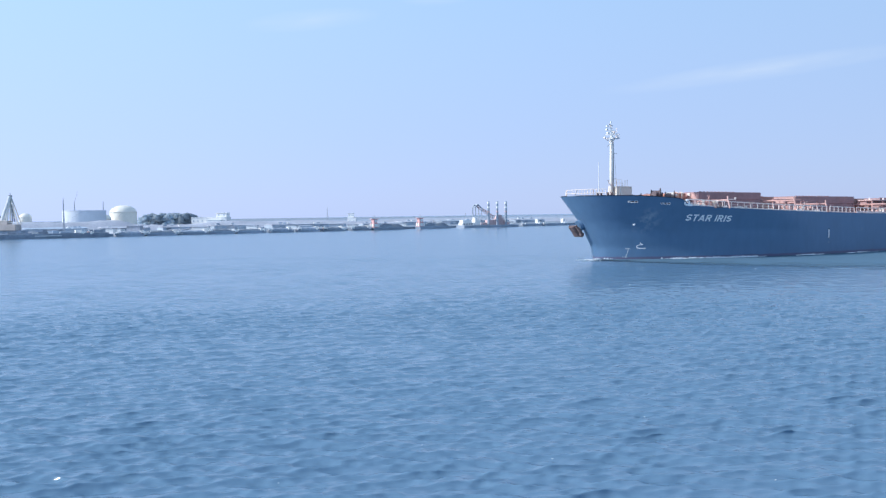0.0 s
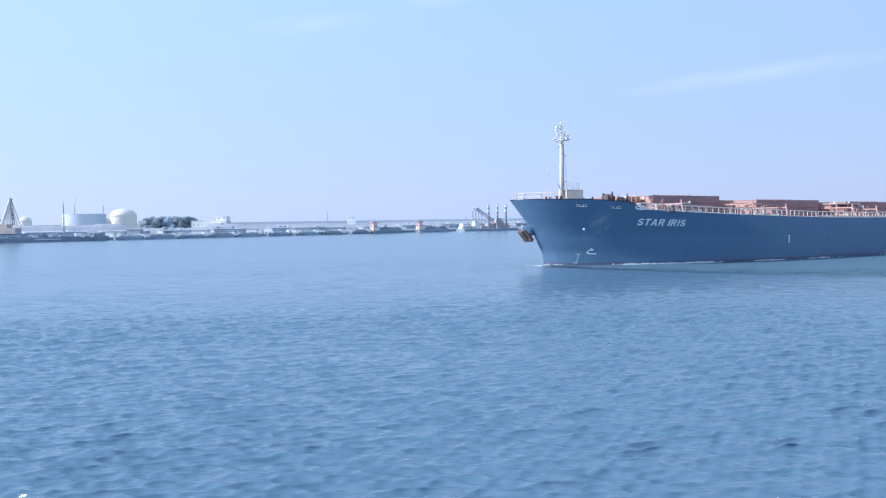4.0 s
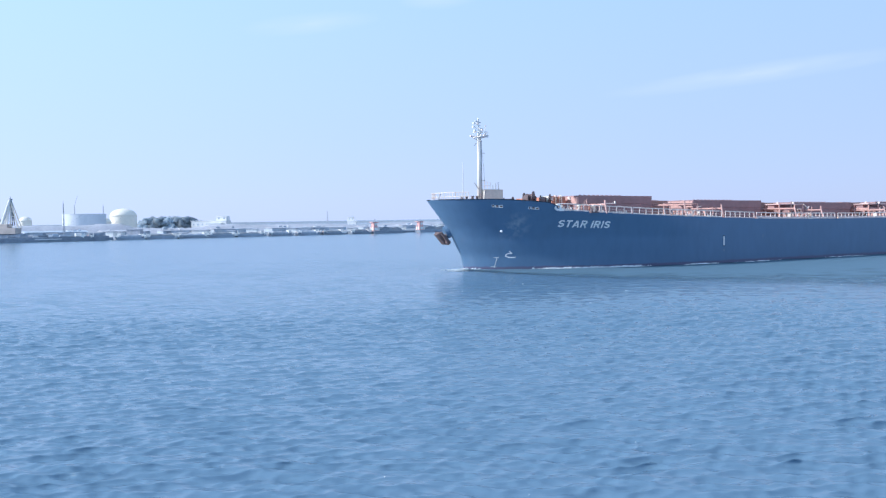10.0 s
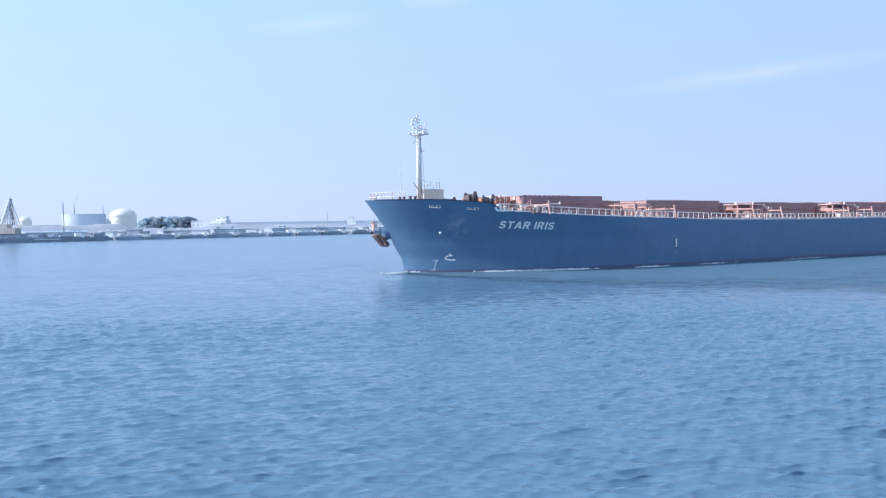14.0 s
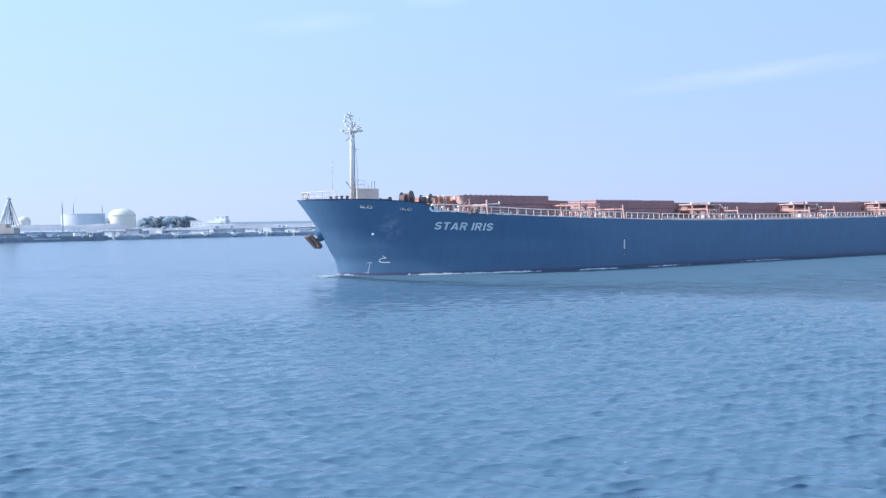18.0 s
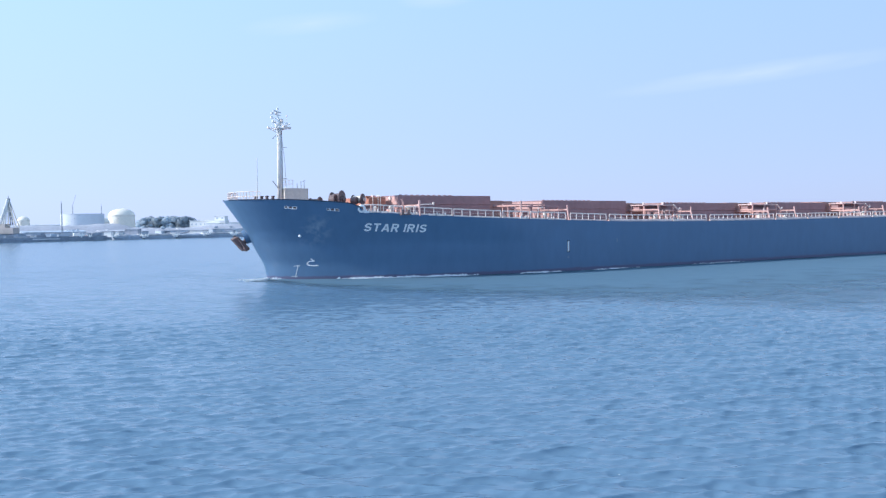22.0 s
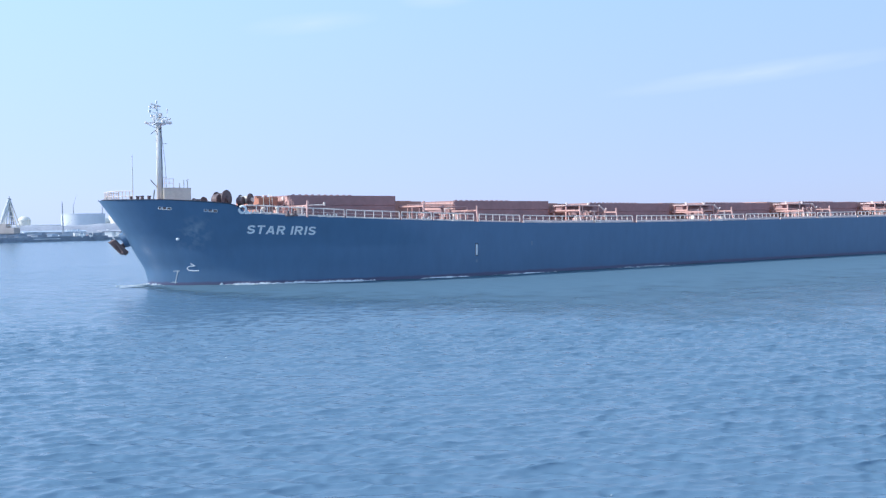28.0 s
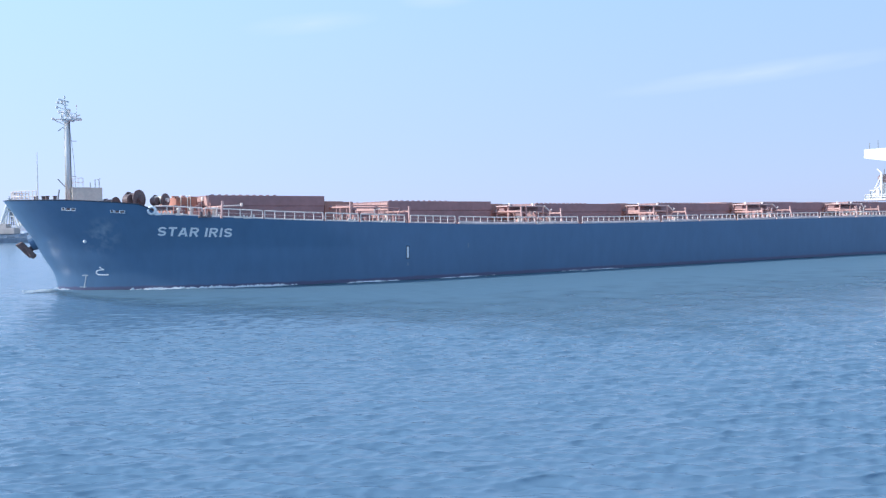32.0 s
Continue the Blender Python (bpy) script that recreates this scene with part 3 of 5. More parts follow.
def make_fairleads():
    for s, z in ((6.3, 10.28), (11.6, 9.93)):
        w = half_beam(s, z)
        dy = (half_beam(s + 0.5, z) - half_beam(s - 0.5, z))
        base = pose(s, -w, z, 0, 0, -math.degrees(math.atan(dy)))
        bm = bmesh.new()
        for k in range(3):
            x = -0.75 + 0.62 * k
            wide = 0.55 if k else 0.36
            box(bm, x, -0.03, -0.2 - 0.05 * k, wide, 0.10, 0.06)
            if k != 1:
                box(bm, x, -0.03, 0.12 - 0.05 * k, wide * 0.8, 0.10, 0.06)
            for e in (-1, 1):
                box(bm, x + e * wide / 2, -0.03, -0.2 - 0.05 * k, 0.06, 0.10, 0.36)
        bmesh.ops.transform(bm, matrix=base, verts=bm.verts[:])
        part("fairlead", bm, LETTER, ship, "white-rimmed mooring fairlead")
        for k in range(3):
            bm = bmesh.new()
            box(bm, -0.75 + 0.62 * k, 0.0, -0.14 - 0.05 * k, 0.45 if k else 0.27, 0.06, 0.26)
            bmesh.ops.transform(bm, matrix=base, verts=bm.verts[:])
            part("fairlead_opening", bm, RUST, ship)
    here = pose(15.35, -half_beam(15.2, 9.9) + 0.05, 9.98, 0, 0, -18)
    bm = bmesh.new()
    lathe(bm, [(0.30, -0.25), (0.44, -0.27), (0.56, -0.16), (0.60, 0.0), (0.56, 0.16), (0.44, 0.27), (0.30, 0.25)], 20)
    bm.faces.ensure_lookup_table()
    bmesh.ops.delete(bm, geom=bm.faces[-2:], context="FACES")
    bm.verts.ensure_lookup_table()
    for i in range(20):
        bm.faces.new((bm.verts[i], bm.verts[120 + i], bm.verts[120 + (i + 1) % 20], bm.verts[(i + 1) % 20]))
    bmesh.ops.transform(bm, matrix=here @ pose(0, 0, 0, 90), verts=bm.verts[:])
    chock = part("panama_chock", bm, LETTER, ship, "white ring-shaped mooring chock", smooth=True)
    bm = bmesh.new()
    box(bm, 0.55, 0.05, -0.62, 0.5, 0.3, 0.5, 0.05, here)
    box(bm, 0.9, 0.05, -0.62, 0.4, 0.25, 0.25, 0.05, here)
    part("chock_foot", bm, LETTER, chock)
    for s, ln, hgt in ((17.1, 1.5, 0.55), (18.6, 0.9, 0.35), (21.4, 0.8, 0.3), (22.7, 1.5, 0.42), (25.6, 1.0, 0.32), (27.0, 1.5, 0.5),
                       (41.2, 1.2, 0.5), (46.4, 1.4, 0.45), (73.2, 1.3, 0.5), (101.5, 1.4, 0.5), (129.8, 1.4, 0.5), (158.0, 1.4, 0.5)):
        z = curve(SHEER, max(s, 16.9))
        dy = half_beam(s + 0.5, z) - half_beam(s - 0.5, z)
        here = pose(s, -half_beam(s, z) + 0.12, z - 0.03, 0, 0, -math.degrees(math.atan(dy)))
        bm = bmesh.new()
        box(bm, 0, 0, 0, ln, 0.34, 0.12, 0.03, here)
        for e in (-1, 1):
            box(bm, e * (ln / 2 - 0.12), 0, 0.10, 0.22, 0.3, hgt - 0.1, 0.04, here)
        frame_of = part("roller_chock", bm, RAIL, ship, "white open roller chock on the gunwale")
        for e in (-0.3, 0.3):
            bm = bmesh.new()
            rod(bm, here @ Vector((e * ln * 0.5, 0, 0.1)), here @ Vector((e * ln * 0.5, 0, hgt * 0.8)), 0.11, 0.11, 10)
            part("roller", bm, RAIL, frame_of)


make_fairleads()


def make_gunwale():
    """Dark rounded capping along the top of the bow bulwark, one length a side."""
    for side in (-1, 1):
        pts = []
        for k in range(34):
            s = -0.35 + 15.6 * k / 33
            z = curve(SHEER, s)
            pts.append((s, side * half_beam(s, z), z + 0.02))
        bm = bmesh.new()
        tube(bm, pts, 0.075, 6)
        part("gunwale", bm, DARK, ship, "dark bulwark capping")


make_gunwale()


def make_foremast():
    zb = 10.1
    mast = None
    bm = bmesh.new()
    rod(bm, (6.95, 0, zb), (6.95, 0, 21.9), 0.38, 0.27, 14)
    mast = part("foremast", bm, WHITE, ship, "white tubular foremast with lamp platform", smooth=True)
    bm = bmesh.new()
    rod(bm, (7.42, -0.1, zb), (7.32, -0.1, 21.8), 0.06)
    rod(bm, (7.42, 0.35, zb), (7.32, 0.35, 21.8), 0.06)
    for k in range(36):
        z = zb + 0.5 + k * 0.32
        rod(bm, (7.38, -0.1, z), (7.38, 0.35, z), 0.025, seg=5)
    part("ladder", bm, STEEL, mast)
    bm = bmesh.new()
    rod(bm, (6.62, -0.32, zb), (6.70, -0.28, 21.6), 0.05, seg=6)
    for k in range(9):
        box(bm, 6.62, -0.32, zb + 1.0 + k * 1.2, 0.16, 0.16, 0.12)
    part("cable_pipe", bm, CREAM, mast)
    bm = bmesh.new()
    box(bm, 7.25, 0, 21.9, 2.0, 2.6, 0.16, 0.03)
    rod(bm, (6.95, 0, 21.3), (6.95, 0, 21.9), 0.30, 0.55, 12)
    for s in (-1, 1):
        for e in (-1, 1):
            rod(bm, (7.25 + 0.95 * s, 1.25 * e, 21.9), (7.25 + 0.95 * s, 1.25 * e, 22.9), 0.04)
        rod(bm, (7.25 + 0.95 * s, -1.25, 22.9), (7.25 + 0.95 * s, 1.25, 22.9), 0.04)
        rod(bm, (6.3, 1.25 * s, 22.9), (8.2, 1.25 * s, 22.9), 0.04)
    part("lamp_platform", bm, WHITE, mast)
    bm = bmesh.new()
    rod(bm, (4.9, 0, 22.0), (9.3, 0, 22.25), 0.09)
    rod(bm, (4.9, 0, 22.0), (6.6, 0, 21.3), 0.06)
    box(bm, 8.75, 0, 22.0, 0.9, 0.5, 0.4, 0.05)
    rod(bm, (8.2, 0, 22.5), (9.1, 0, 22.9), 0.10)
    box(bm, 4.95, 0, 21.9, 0.35, 0.4, 0.35, 0.05)
    rod(bm, (8.5, 0, 22.3), (8.5, 0, 24.1), 0.035)
    box(bm, 8.5, 0, 24.1, 0.2, 0.2, 0.25, 0.03)
    part("yard", bm, RAIL, mast)
    bm = bmesh.new()
    rod(bm, (6.95, 0, 22.0), (6.75, 0, 25.0), 0.20, 0.12)
    rod(bm, (6.75, 0, 25.0), (6.75, 0, 25.7), 0.05)
    box(bm, 6.75, 0, 25.2, 0.3, 0.3, 0.35, 0.04)
    for z, x0, x1 in ((22.9, 5.9, 7.9), (23.6, 5.6, 7.2), (24.3, 5.7, 7.3)):
        rod(bm, (x0, 0, z + 0.25), (x1, 0, z - 0.1), 0.07)
        box(bm, x0, 0, z + 0.05, 0.42, 0.5, 0.42, 0.05)
    box(bm, 7.15, 0, 23.0, 0.55, 0.6, 0.7, 0.05)
    part("masthead", bm, WHITE, mast)
    for x, y, z, sx, sz, mat in ((6.2, -0.9, 22.1, 0.45, 0.5, WHITE), (7.6, -1.1, 22.05, 0.5, 0.45, RAIL), (8.1, 0.9, 22.1, 0.4, 0.5, WHITE), (6.5, 0.8, 23.0, 0.35, 0.4, RAIL),
                                 (7.35, -0.5, 23.1, 0.4, 0.5, RAIL), (6.35, -0.4, 24.45, 0.3, 0.3, RAIL), (7.3, 0.2, 22.5, 0.35, 0.6, WHITE)):
        bm = bmesh.new()
        box(bm, x, y, z, sx, 0.4, sz, 0.05)
        rod(bm, (x, y, z - 0.3), (x, y, z), 0.05)
        part("mast_lamp", bm, mat, mast, "boxy signal lamp")
    bm = bmesh.new()
    box(bm, 0, 0, 0, 1.9, 0.16, 0.22, 0.04, pose(6.55, -0.2, 24.75, 0, 8, 20))
    part("radar_scanner", bm, WHITE, mast, "white radar scanner")
    for y in (-0.9, 0.9):
        bm = bmesh.new()
        rod(bm, (6.95, y * 1.3, 21.9), (6.95, 0, 20.5), 0.06)
        part("platform_strut", bm, WHITE, mast)
    bm = bmesh.new()
    tube(bm, [(7.25, 0.0, 21.7), (7.75, -0.2, 16.5), (7.85, -0.3, 13.2)], 0.025)
    part("halyard", bm, STEEL, mast)
    for p, q, r in (((6.6, 0, 21.0), (5.9, -0.2, 20.4), 0.05), ((7.3, 0, 19.2), (8.1, -0.1, 19.2), 0.03),
                    ((7.3, 0, 14.6), (8.0, -0.1, 14.6), 0.03), ((6.6, -0.3, 13.2), (5.7, -0.5, 14.2), 0.06)):
        bm = bmesh.new()
        rod(bm, p, q, r)
        part("bracket", bm, STEEL, mast)
    # stores house abaft the mast
    house = None
    bm = bmesh.new()
    box(bm, 9.2, -3.0, zb, 3.65, 2.4, 3.05, 0.06)
    house = part("mast_house", bm, CREAM, ship, "cream-painted steel mast house")
    bm = bmesh.new()
    box(bm, 7.35, -3.2, zb + 0.3, 0.07, 0.8, 1.8, 0.02)
    part("door", bm, WHITE, house)
    bm = bmesh.new()
    box(bm, 8.3, -4.22, zb + 1.1, 0.9, 0.06, 1.75, 0.02)
    part("side_door", bm, CREAM, house)
    bm = bmesh.new()
    for x in (7.43, 10.97):
        box(bm, x, -4.22, zb + 0.1, 0.1, 0.06, 2.9)
    box(bm, 9.2, -4.22, zb + 2.92, 3.65, 0.06, 0.12)
    part("edge_stiffener", bm, CREAM, house)
    bm = bmesh.new()
    for x, hh in ((9.7, 0.7), (10.3, 1.15), (10.8, 1.0)):
        rod(bm, (x, -3.2, zb + 3.05), (x, -3.2, zb + 3.05 + hh), 0.05)
    rod(bm, (10.6, -3.2, zb + 4.1), (10.95, -3.2, zb + 4.25), 0.05)
    part("vent_pipe", bm, STEEL, house)
    bm = bmesh.new()
    rails(bm, [(7.5, -4.1), (8.7, -4.1)], zb + 3.05, 1.2, 0.7)
    rails(bm, [(7.5, -4.1), (7.5, -1.9)], zb + 3.05, 1.2, 1.0)
    part("house_rail", bm, RAIL, house)
    mast.location.y = -2.4
    for ob in mast.children:
        if ob.name.split(".")[0] in ("lamp_platform", "yard", "masthead", "mast_lamp", "radar_scanner", "platform_strut"):
            for v in ob.data.vertices:
                q = v.co - Vector((6.95, 0, 21.4))
                v.co = Vector((6.95 + q.x * 0.80, q.y * 0.86, 21.4 + q.z * 0.86))
    house.location.y = 0.9
    # jackstaff and whip
    bm = bmesh.new()
    rod(bm, (3.3, -3.2, zb), (3.3, -3.2, 12.6), 0.1, 0.06)
    rod(bm, (3.3, -3.2, 12.6), (3.3, -3.2, 17.5), 0.075, 0.05)
    part("jackstaff", bm, WHITE, ship, "thin white jackstaff")


def rails(bm, pts, z, height, gap, r=0.035):
    """An open railing through plan points at height z."""
    for (x0, y0), (x1, y1) in zip(pts, pts[1:]):
        n = max(1, round(math.hypot(x1 - x0, y1 - y0) / gap))
        for k in range(n + 1):
            u = k / n
            rod(bm, (x0 + (x1 - x0) * u, y0 + (y1 - y0) * u, z), (x0 + (x1 - x0) * u, y0 + (y1 - y0) * u, z + height), r, seg=5)
        for f in (0.5, 1.0):
            rod(bm, (x0, y0, z + height * f), (x1, y1, z + height * f), r, seg=5)


make_foremast()


def make_bow_gear():
    zf = 10.1
    bm = bmesh.new()
    rails(bm, [(0.6, -2.6), (1.4, -4.0), (2.9, -5.6)], 11.2, 1.35, 0.55, 0.055)
    rails(bm, [(0.6, 2.6), (1.4, 4.0), (2.9, 5.6)], 11.2, 1.35, 0.55, 0.055)
    rails(bm, [(0.6, -2.6), (0.6, 2.6)], 11.2, 1.35, 0.8, 0.045)
    part("bow_rail", bm, RAIL, ship, "white railing at the stemhead")
    for p, q, r in (((0.3, -1.0, 11.0), (-0.1, -1.1, 11.5), 0.09), ((0.25, 0, 11.3), (0.95, 0, 12.5), 0.05), ((5.2, -6.6, 11.0), (5.45, -6.7, 12.7), 0.09)):
        bm = bmesh.new()
        rod(bm, p, q, r)
        part("stemhead_fitting", bm, STEEL, ship)
    for x, y in ((3.5, -3.2), (4.7, -4.6)):
        bm = bmesh.new()
        for e in (-0.45, 0.45):
            rod(bm, (x + e, y, zf), (x + e, y, 11.85), 0.22, seg=12)
            rod(bm, (x + e, y, 11.85), (x + e, y, 11.97), 0.28, seg=12)
        box(bm, x, y, zf, 1.5, 0.7, 0.25)
        part("bollard", bm, WINCH, ship, "dark mooring bollard")
    # windlasses
    for x, y, r, mat in ((11.9, -3.6, 0.9, STEEL), (14.4, -6.0, 1.25, WINCH), (17.7, -6.2, 0.9, STEEL)):
        z = (11.0, 11.55, 11.45)[(x > 13) + (x > 17)]
        here = pose(x, y, z, 0, 0, 40)

        def piece(name, bm, mat, parent, label=""):
            bmesh.ops.transform(bm, matrix=here, verts=bm.verts[:])
            return part(name, bm, mat, parent, label)

        bm = bmesh.new()
        for e in (-0.8, 0.8):
            rod(bm, (0.2, e - 0.05, 0), (0.2, e + 0.05, 0), r if e < 0.5 else r * 0.8, seg=24)
        rod(bm, (0.2, -0.8, 0), (0.2, 0.8, 0), r * 0.5, seg=16)
        w = piece("winch_drum", bm, WINCH, ship, "dark red mooring winch drum")
        bm = bmesh.new()
        rod(bm, (0.2, -0.7, 0), (0.2, 0.7, 0), r * 0.64, seg=18)
        piece("mooring_rope", bm, CREAM if x > 17 else WINCH, w, "coiled mooring rope")
        bm = bmesh.new()
        rod(bm, (-0.75, -0.3, -0.15), (-0.75, 0.5, -0.15), r * 0.62, seg=18)
        rod(bm, (-0.75, 0.5, -0.15), (-0.75, 0.62, -0.15), r * 0.5, seg=18)
        piece("gear_case", bm, WINCH, w, "round gear case")
        bm = bmesh.new()
        for e in (-0.95, 0.95):
            box(bm, 0.1, e, -r - 0.3, 0.7, 0.12, r + 0.5, 0.04)
        box(bm, 0, 0, -r - 0.5, 2.4, 2.6, 0.5, 0.05)
        piece("winch_frame", bm, WINCH, w)
        bm = bmesh.new()
        rod(bm, (0.2, -1.25, 0), (0.2, -0.95, 0), r * 0.35, r * 0.28, 14)
        piece("warping_head", bm, RAIL if x > 17 else WINCH, w)


make_bow_gear()

# hatches: start, end, top
HATCHES = ((23.9, 40.7, 12.22), (51.0, 69.7, 11.55), (78.6, 97.7, 11.25), (106.4, 125.4, 11.40), (134.6, 153.9, 11.68), (162.8, 182.0, 11.84))


def make_hatch(s0, s1, top):
    zd = deck_z((s0 + s1) / 2) - 0.1
    mid, ln = (s0 + s1) / 2, s1 - s0
    bm = bmesh.new()
    box(bm, mid, 0, zd, ln - 0.1, 14.96, top - 1.55 - zd, 0.05)
    part("hatch_coaming", bm, HATCH, ship, "red-brown steel hatch coaming")
    bm = bmesh.new()
    for side in (-1, 1):
        box(bm, mid, side * 3.77, top - 1.55, ln, 7.5, 1.45, 0.06)
    cover = part("hatch_cover", bm, HATCH, ship, "red-brown steel hatch cover")
    n = int(ln / 0.95)
    for k in range(int(n * 0.62)):
        for side in (-1, 1):
            shared("cleat", CLEAT, cover, Matrix.Translation((s0 + 0.6 + k * (ln - 1.2) / (n - 1), side * 7.15, top - 0.18)))
    # plate added in lighter red so the cover's front reads as sunlit
    bm = bmesh.new()
    box(bm, s0 - 0.03, 0, top - 1.5, 0.08, 14.9, 1.18)
    part("lit_cover_end", bm, COAM, cover, "red cover end plate in painted sunlit tone")
    for k in range(9):
        shared("cover_stiffener", STIFF, cover, Matrix.Translation((s0 - 0.05, -6.6 + k * 1.65, top - 1.05)))


def small_mesh(name, mat, *args):
    """A small box mesh to be shared by many pieces."""
    bm = bmesh.new()
    box(bm, *args)
    me = bpy.data.meshes.new(name)
    bm.to_mesh(me)
    bm.free()
    me.materials.append(mat)
    return me


CLEAT = small_mesh("cleat", HATCH, 0, 0, 0, 0.42, 0.35, 0.2, 0.06)
STIFF = small_mesh("cover_stiffener", COAM, 0, 0, 0, 0.12, 0.14, 0.9, 0.02)
def make_tracks(s0, s1, top):
    """Cross rails on which the covers roll out to the ship's side, with slanting end posts."""
    for s in (s0 - 0.2, s1 + 0.9):
        for side in (-1, 1):
            z0 = top - 1.65
            bm = bmesh.new()
            box(bm, s, side * 11.0, z0 - 0.25, 0.3, 7.4, 0.25, 0.03)
            track = part("cover_track", bm, COAM, ship, "light red rolling track")
            bm = bmesh.new()
            tube(bm, [(s - 0.3, side * 15.4, deck_z(s)), (s, side * 14.6, z0), (s + 0.15, side * 14.5, z0 + 0.45)], 0.15)
            part("end_post", bm, COAM, track)
            bm = bmesh.new()
            tube(bm, [(s, side * 11.2, deck_z(s)), (s, side * 11.2, z0 - 0.2)], 0.12)
            part("track_leg", bm, COAM, track)
            bm = bmesh.new()
            box(bm, s + 0.1, side * 14.5, z0 + 0.35, 0.28, 0.3, 0.25, 0.05)
            part("cover_stop", bm, COAM, track)


for row in HATCHES:
    make_tracks(*row)
    make_hatch(*row)


def make_crossdeck(s0, s1, top, seed):
    """Gear between two hatches: vents, rolling rails, hose posts."""
    rnd = random.Random(seed)
    z = deck_z((s0 + s1) / 2)
    ln = s1 - s0
    bm = bmesh.new()
    tall = top - 0.35 - z if seed == 0 else 1.5
    box(bm, s0 + ln * 0.5, 0.5, z, ln - 1.8, 11.0, tall, 0.06)
    house = part("deck_house", bm, FADED if seed == 0 else HATCH, ship, "faded red deck house between hatches")
    bm = bmesh.new()
    for k in range(4):
        box(bm, s0 + ln * 0.5 - 1.5 + k, -5.03, z + 0.4, 0.5, 0.06, 1.4)
    part("locker_door", bm, HATCH, house)
    if not seed:
        for x, y, up, sx, sz, mat in ((0.2, -4.6, tall, 0.9, 0.2, FADED), (0.45, -4.2, tall, 0.5, 0.3, COAM), (0.7, -4.4, tall, 1.0, 0.16, FADED),
                                      (0.93, -5.1, 0.9, 0.4, 0.5, RAIL), (0.98, -5.05, tall - 0.5, 0.45, 0.6, RAIL), (0.3, -5.15, 0.7, 0.6, 0.9, COAM)):
            bm = bmesh.new()
            box(bm, s0 + ln * x, y, z + up - 0.02, sx, 0.6, sz, 0.05)
            part("house_fitting", bm, mat, house)
        for x in (0.33, 0.52, 0.6):
            bm = bmesh.new()
            tube(bm, [(s0 + ln * x, -5.2, z), (s0 + ln * x, -5.2, z + tall + 0.15), (s0 + ln * x, -4.7, z + tall + 0.3)], 0.06)
            part("pipe", bm, CREAM, house, "cream vent pipe")
    if seed:
        bm = bmesh.new()
        box(bm, s0 + 2.7, 0, z, 4.6, 13.0, top - 0.22 - z, 0.06)
        box(bm, s0 + 2.7, 0, top - 0.22, 3.2, 9.0, 0.12, 0.03)
        part("winch_house", bm, DULL, ship, "dull red-brown house abaft the hatch")
    for k in range(18):
        bm = bmesh.new()
        x, y = rnd.uniform(s0 + 0.3, s1 - 0.3), rnd.uniform(-13.8, -7.6 if seed < 2 else -11.6)
        kind = rnd.random()
        if kind < 0.4:
            tube(bm, [(x, y, z - 0.1), (x, y, z + rnd.uniform(0.8, 2.4)), (x + rnd.uniform(-0.9, 0.9), y, z + rnd.uniform(1.4, 2.5))], 0.07)
            part("pipe", bm, rnd.choice((COAM, RAIL, COAM)), ship)
        elif kind < 0.75:
            box(bm, x, y, z - 0.1, rnd.uniform(0.4, 1.2), rnd.uniform(0.4, 0.9), rnd.uniform(0.4, 1.5), 0.05)
            part("deck_fitting", bm, rnd.choice((COAM, HATCH, COAM, CREAM)), ship)
        else:
            rod(bm, (x, y, z - 0.1), (x, y, z + 1.1), 0.2, 0.2, 10)
            ball(bm, (x, y, z + 1.15), 0.33, 2, 0.7)
            part("air_pipe", bm, rnd.choice((CREAM, COAM, COAM)), ship)
    for k in range(3 if seed else 0):
        x = s0 + 1.4 + k * (ln - 2.8) / 2
        bm = bmesh.new()
        hgt = rnd.uniform(1.7, 2.3)
        rod(bm, (x, -6.2, z), (x, -6.2, z + hgt), 0.28, seg=12)
        rod(bm, (x, -6.2, z + hgt), (x, -6.2, z + hgt + 0.4), 0.55, 0.35, 12)
        part("mushroom_vent", bm, HATCH, ship, "faded red mushroom vent")
    for y, up in ((-9.5, 2.6), (-13.2, 2.2)) if seed == 1 else ():
        bm = bmesh.new()
        tube(bm, [(s0 + 1.0, y, z - 0.1), (s0 + 1.0, y, z + up), (s1 - 1.0, y, z + up), (s1 - 1.0, y, z - 0.1)], 0.11)
        part("pipe_stand", bm, HATCH if y < -12 else COAM, ship, "pink-red pipe stand")
    for x, y, hgt in ((0.35, -11.0, 0.9), (0.7, -10.2, 1.2)):
        bm = bmesh.new()
        box(bm, s0 + ln * x, y, z, 1.0, 0.9, hgt, 0.05)
        part("deck_locker", bm, COAM, ship, "light red deck locker")
    bm = bmesh.new()
    for e in (-0.5, 0.5):
        rod(bm, (s0 + ln / 2 + e, -14.4, z), (s0 + ln / 2 + e, -14.4, z + 0.75), 0.2, seg=10)
    box(bm, s0 + ln / 2, -14.4, z, 1.6, 0.6, 0.15)
    part("bollard", bm, WINCH, ship, "dark mooring bollard")


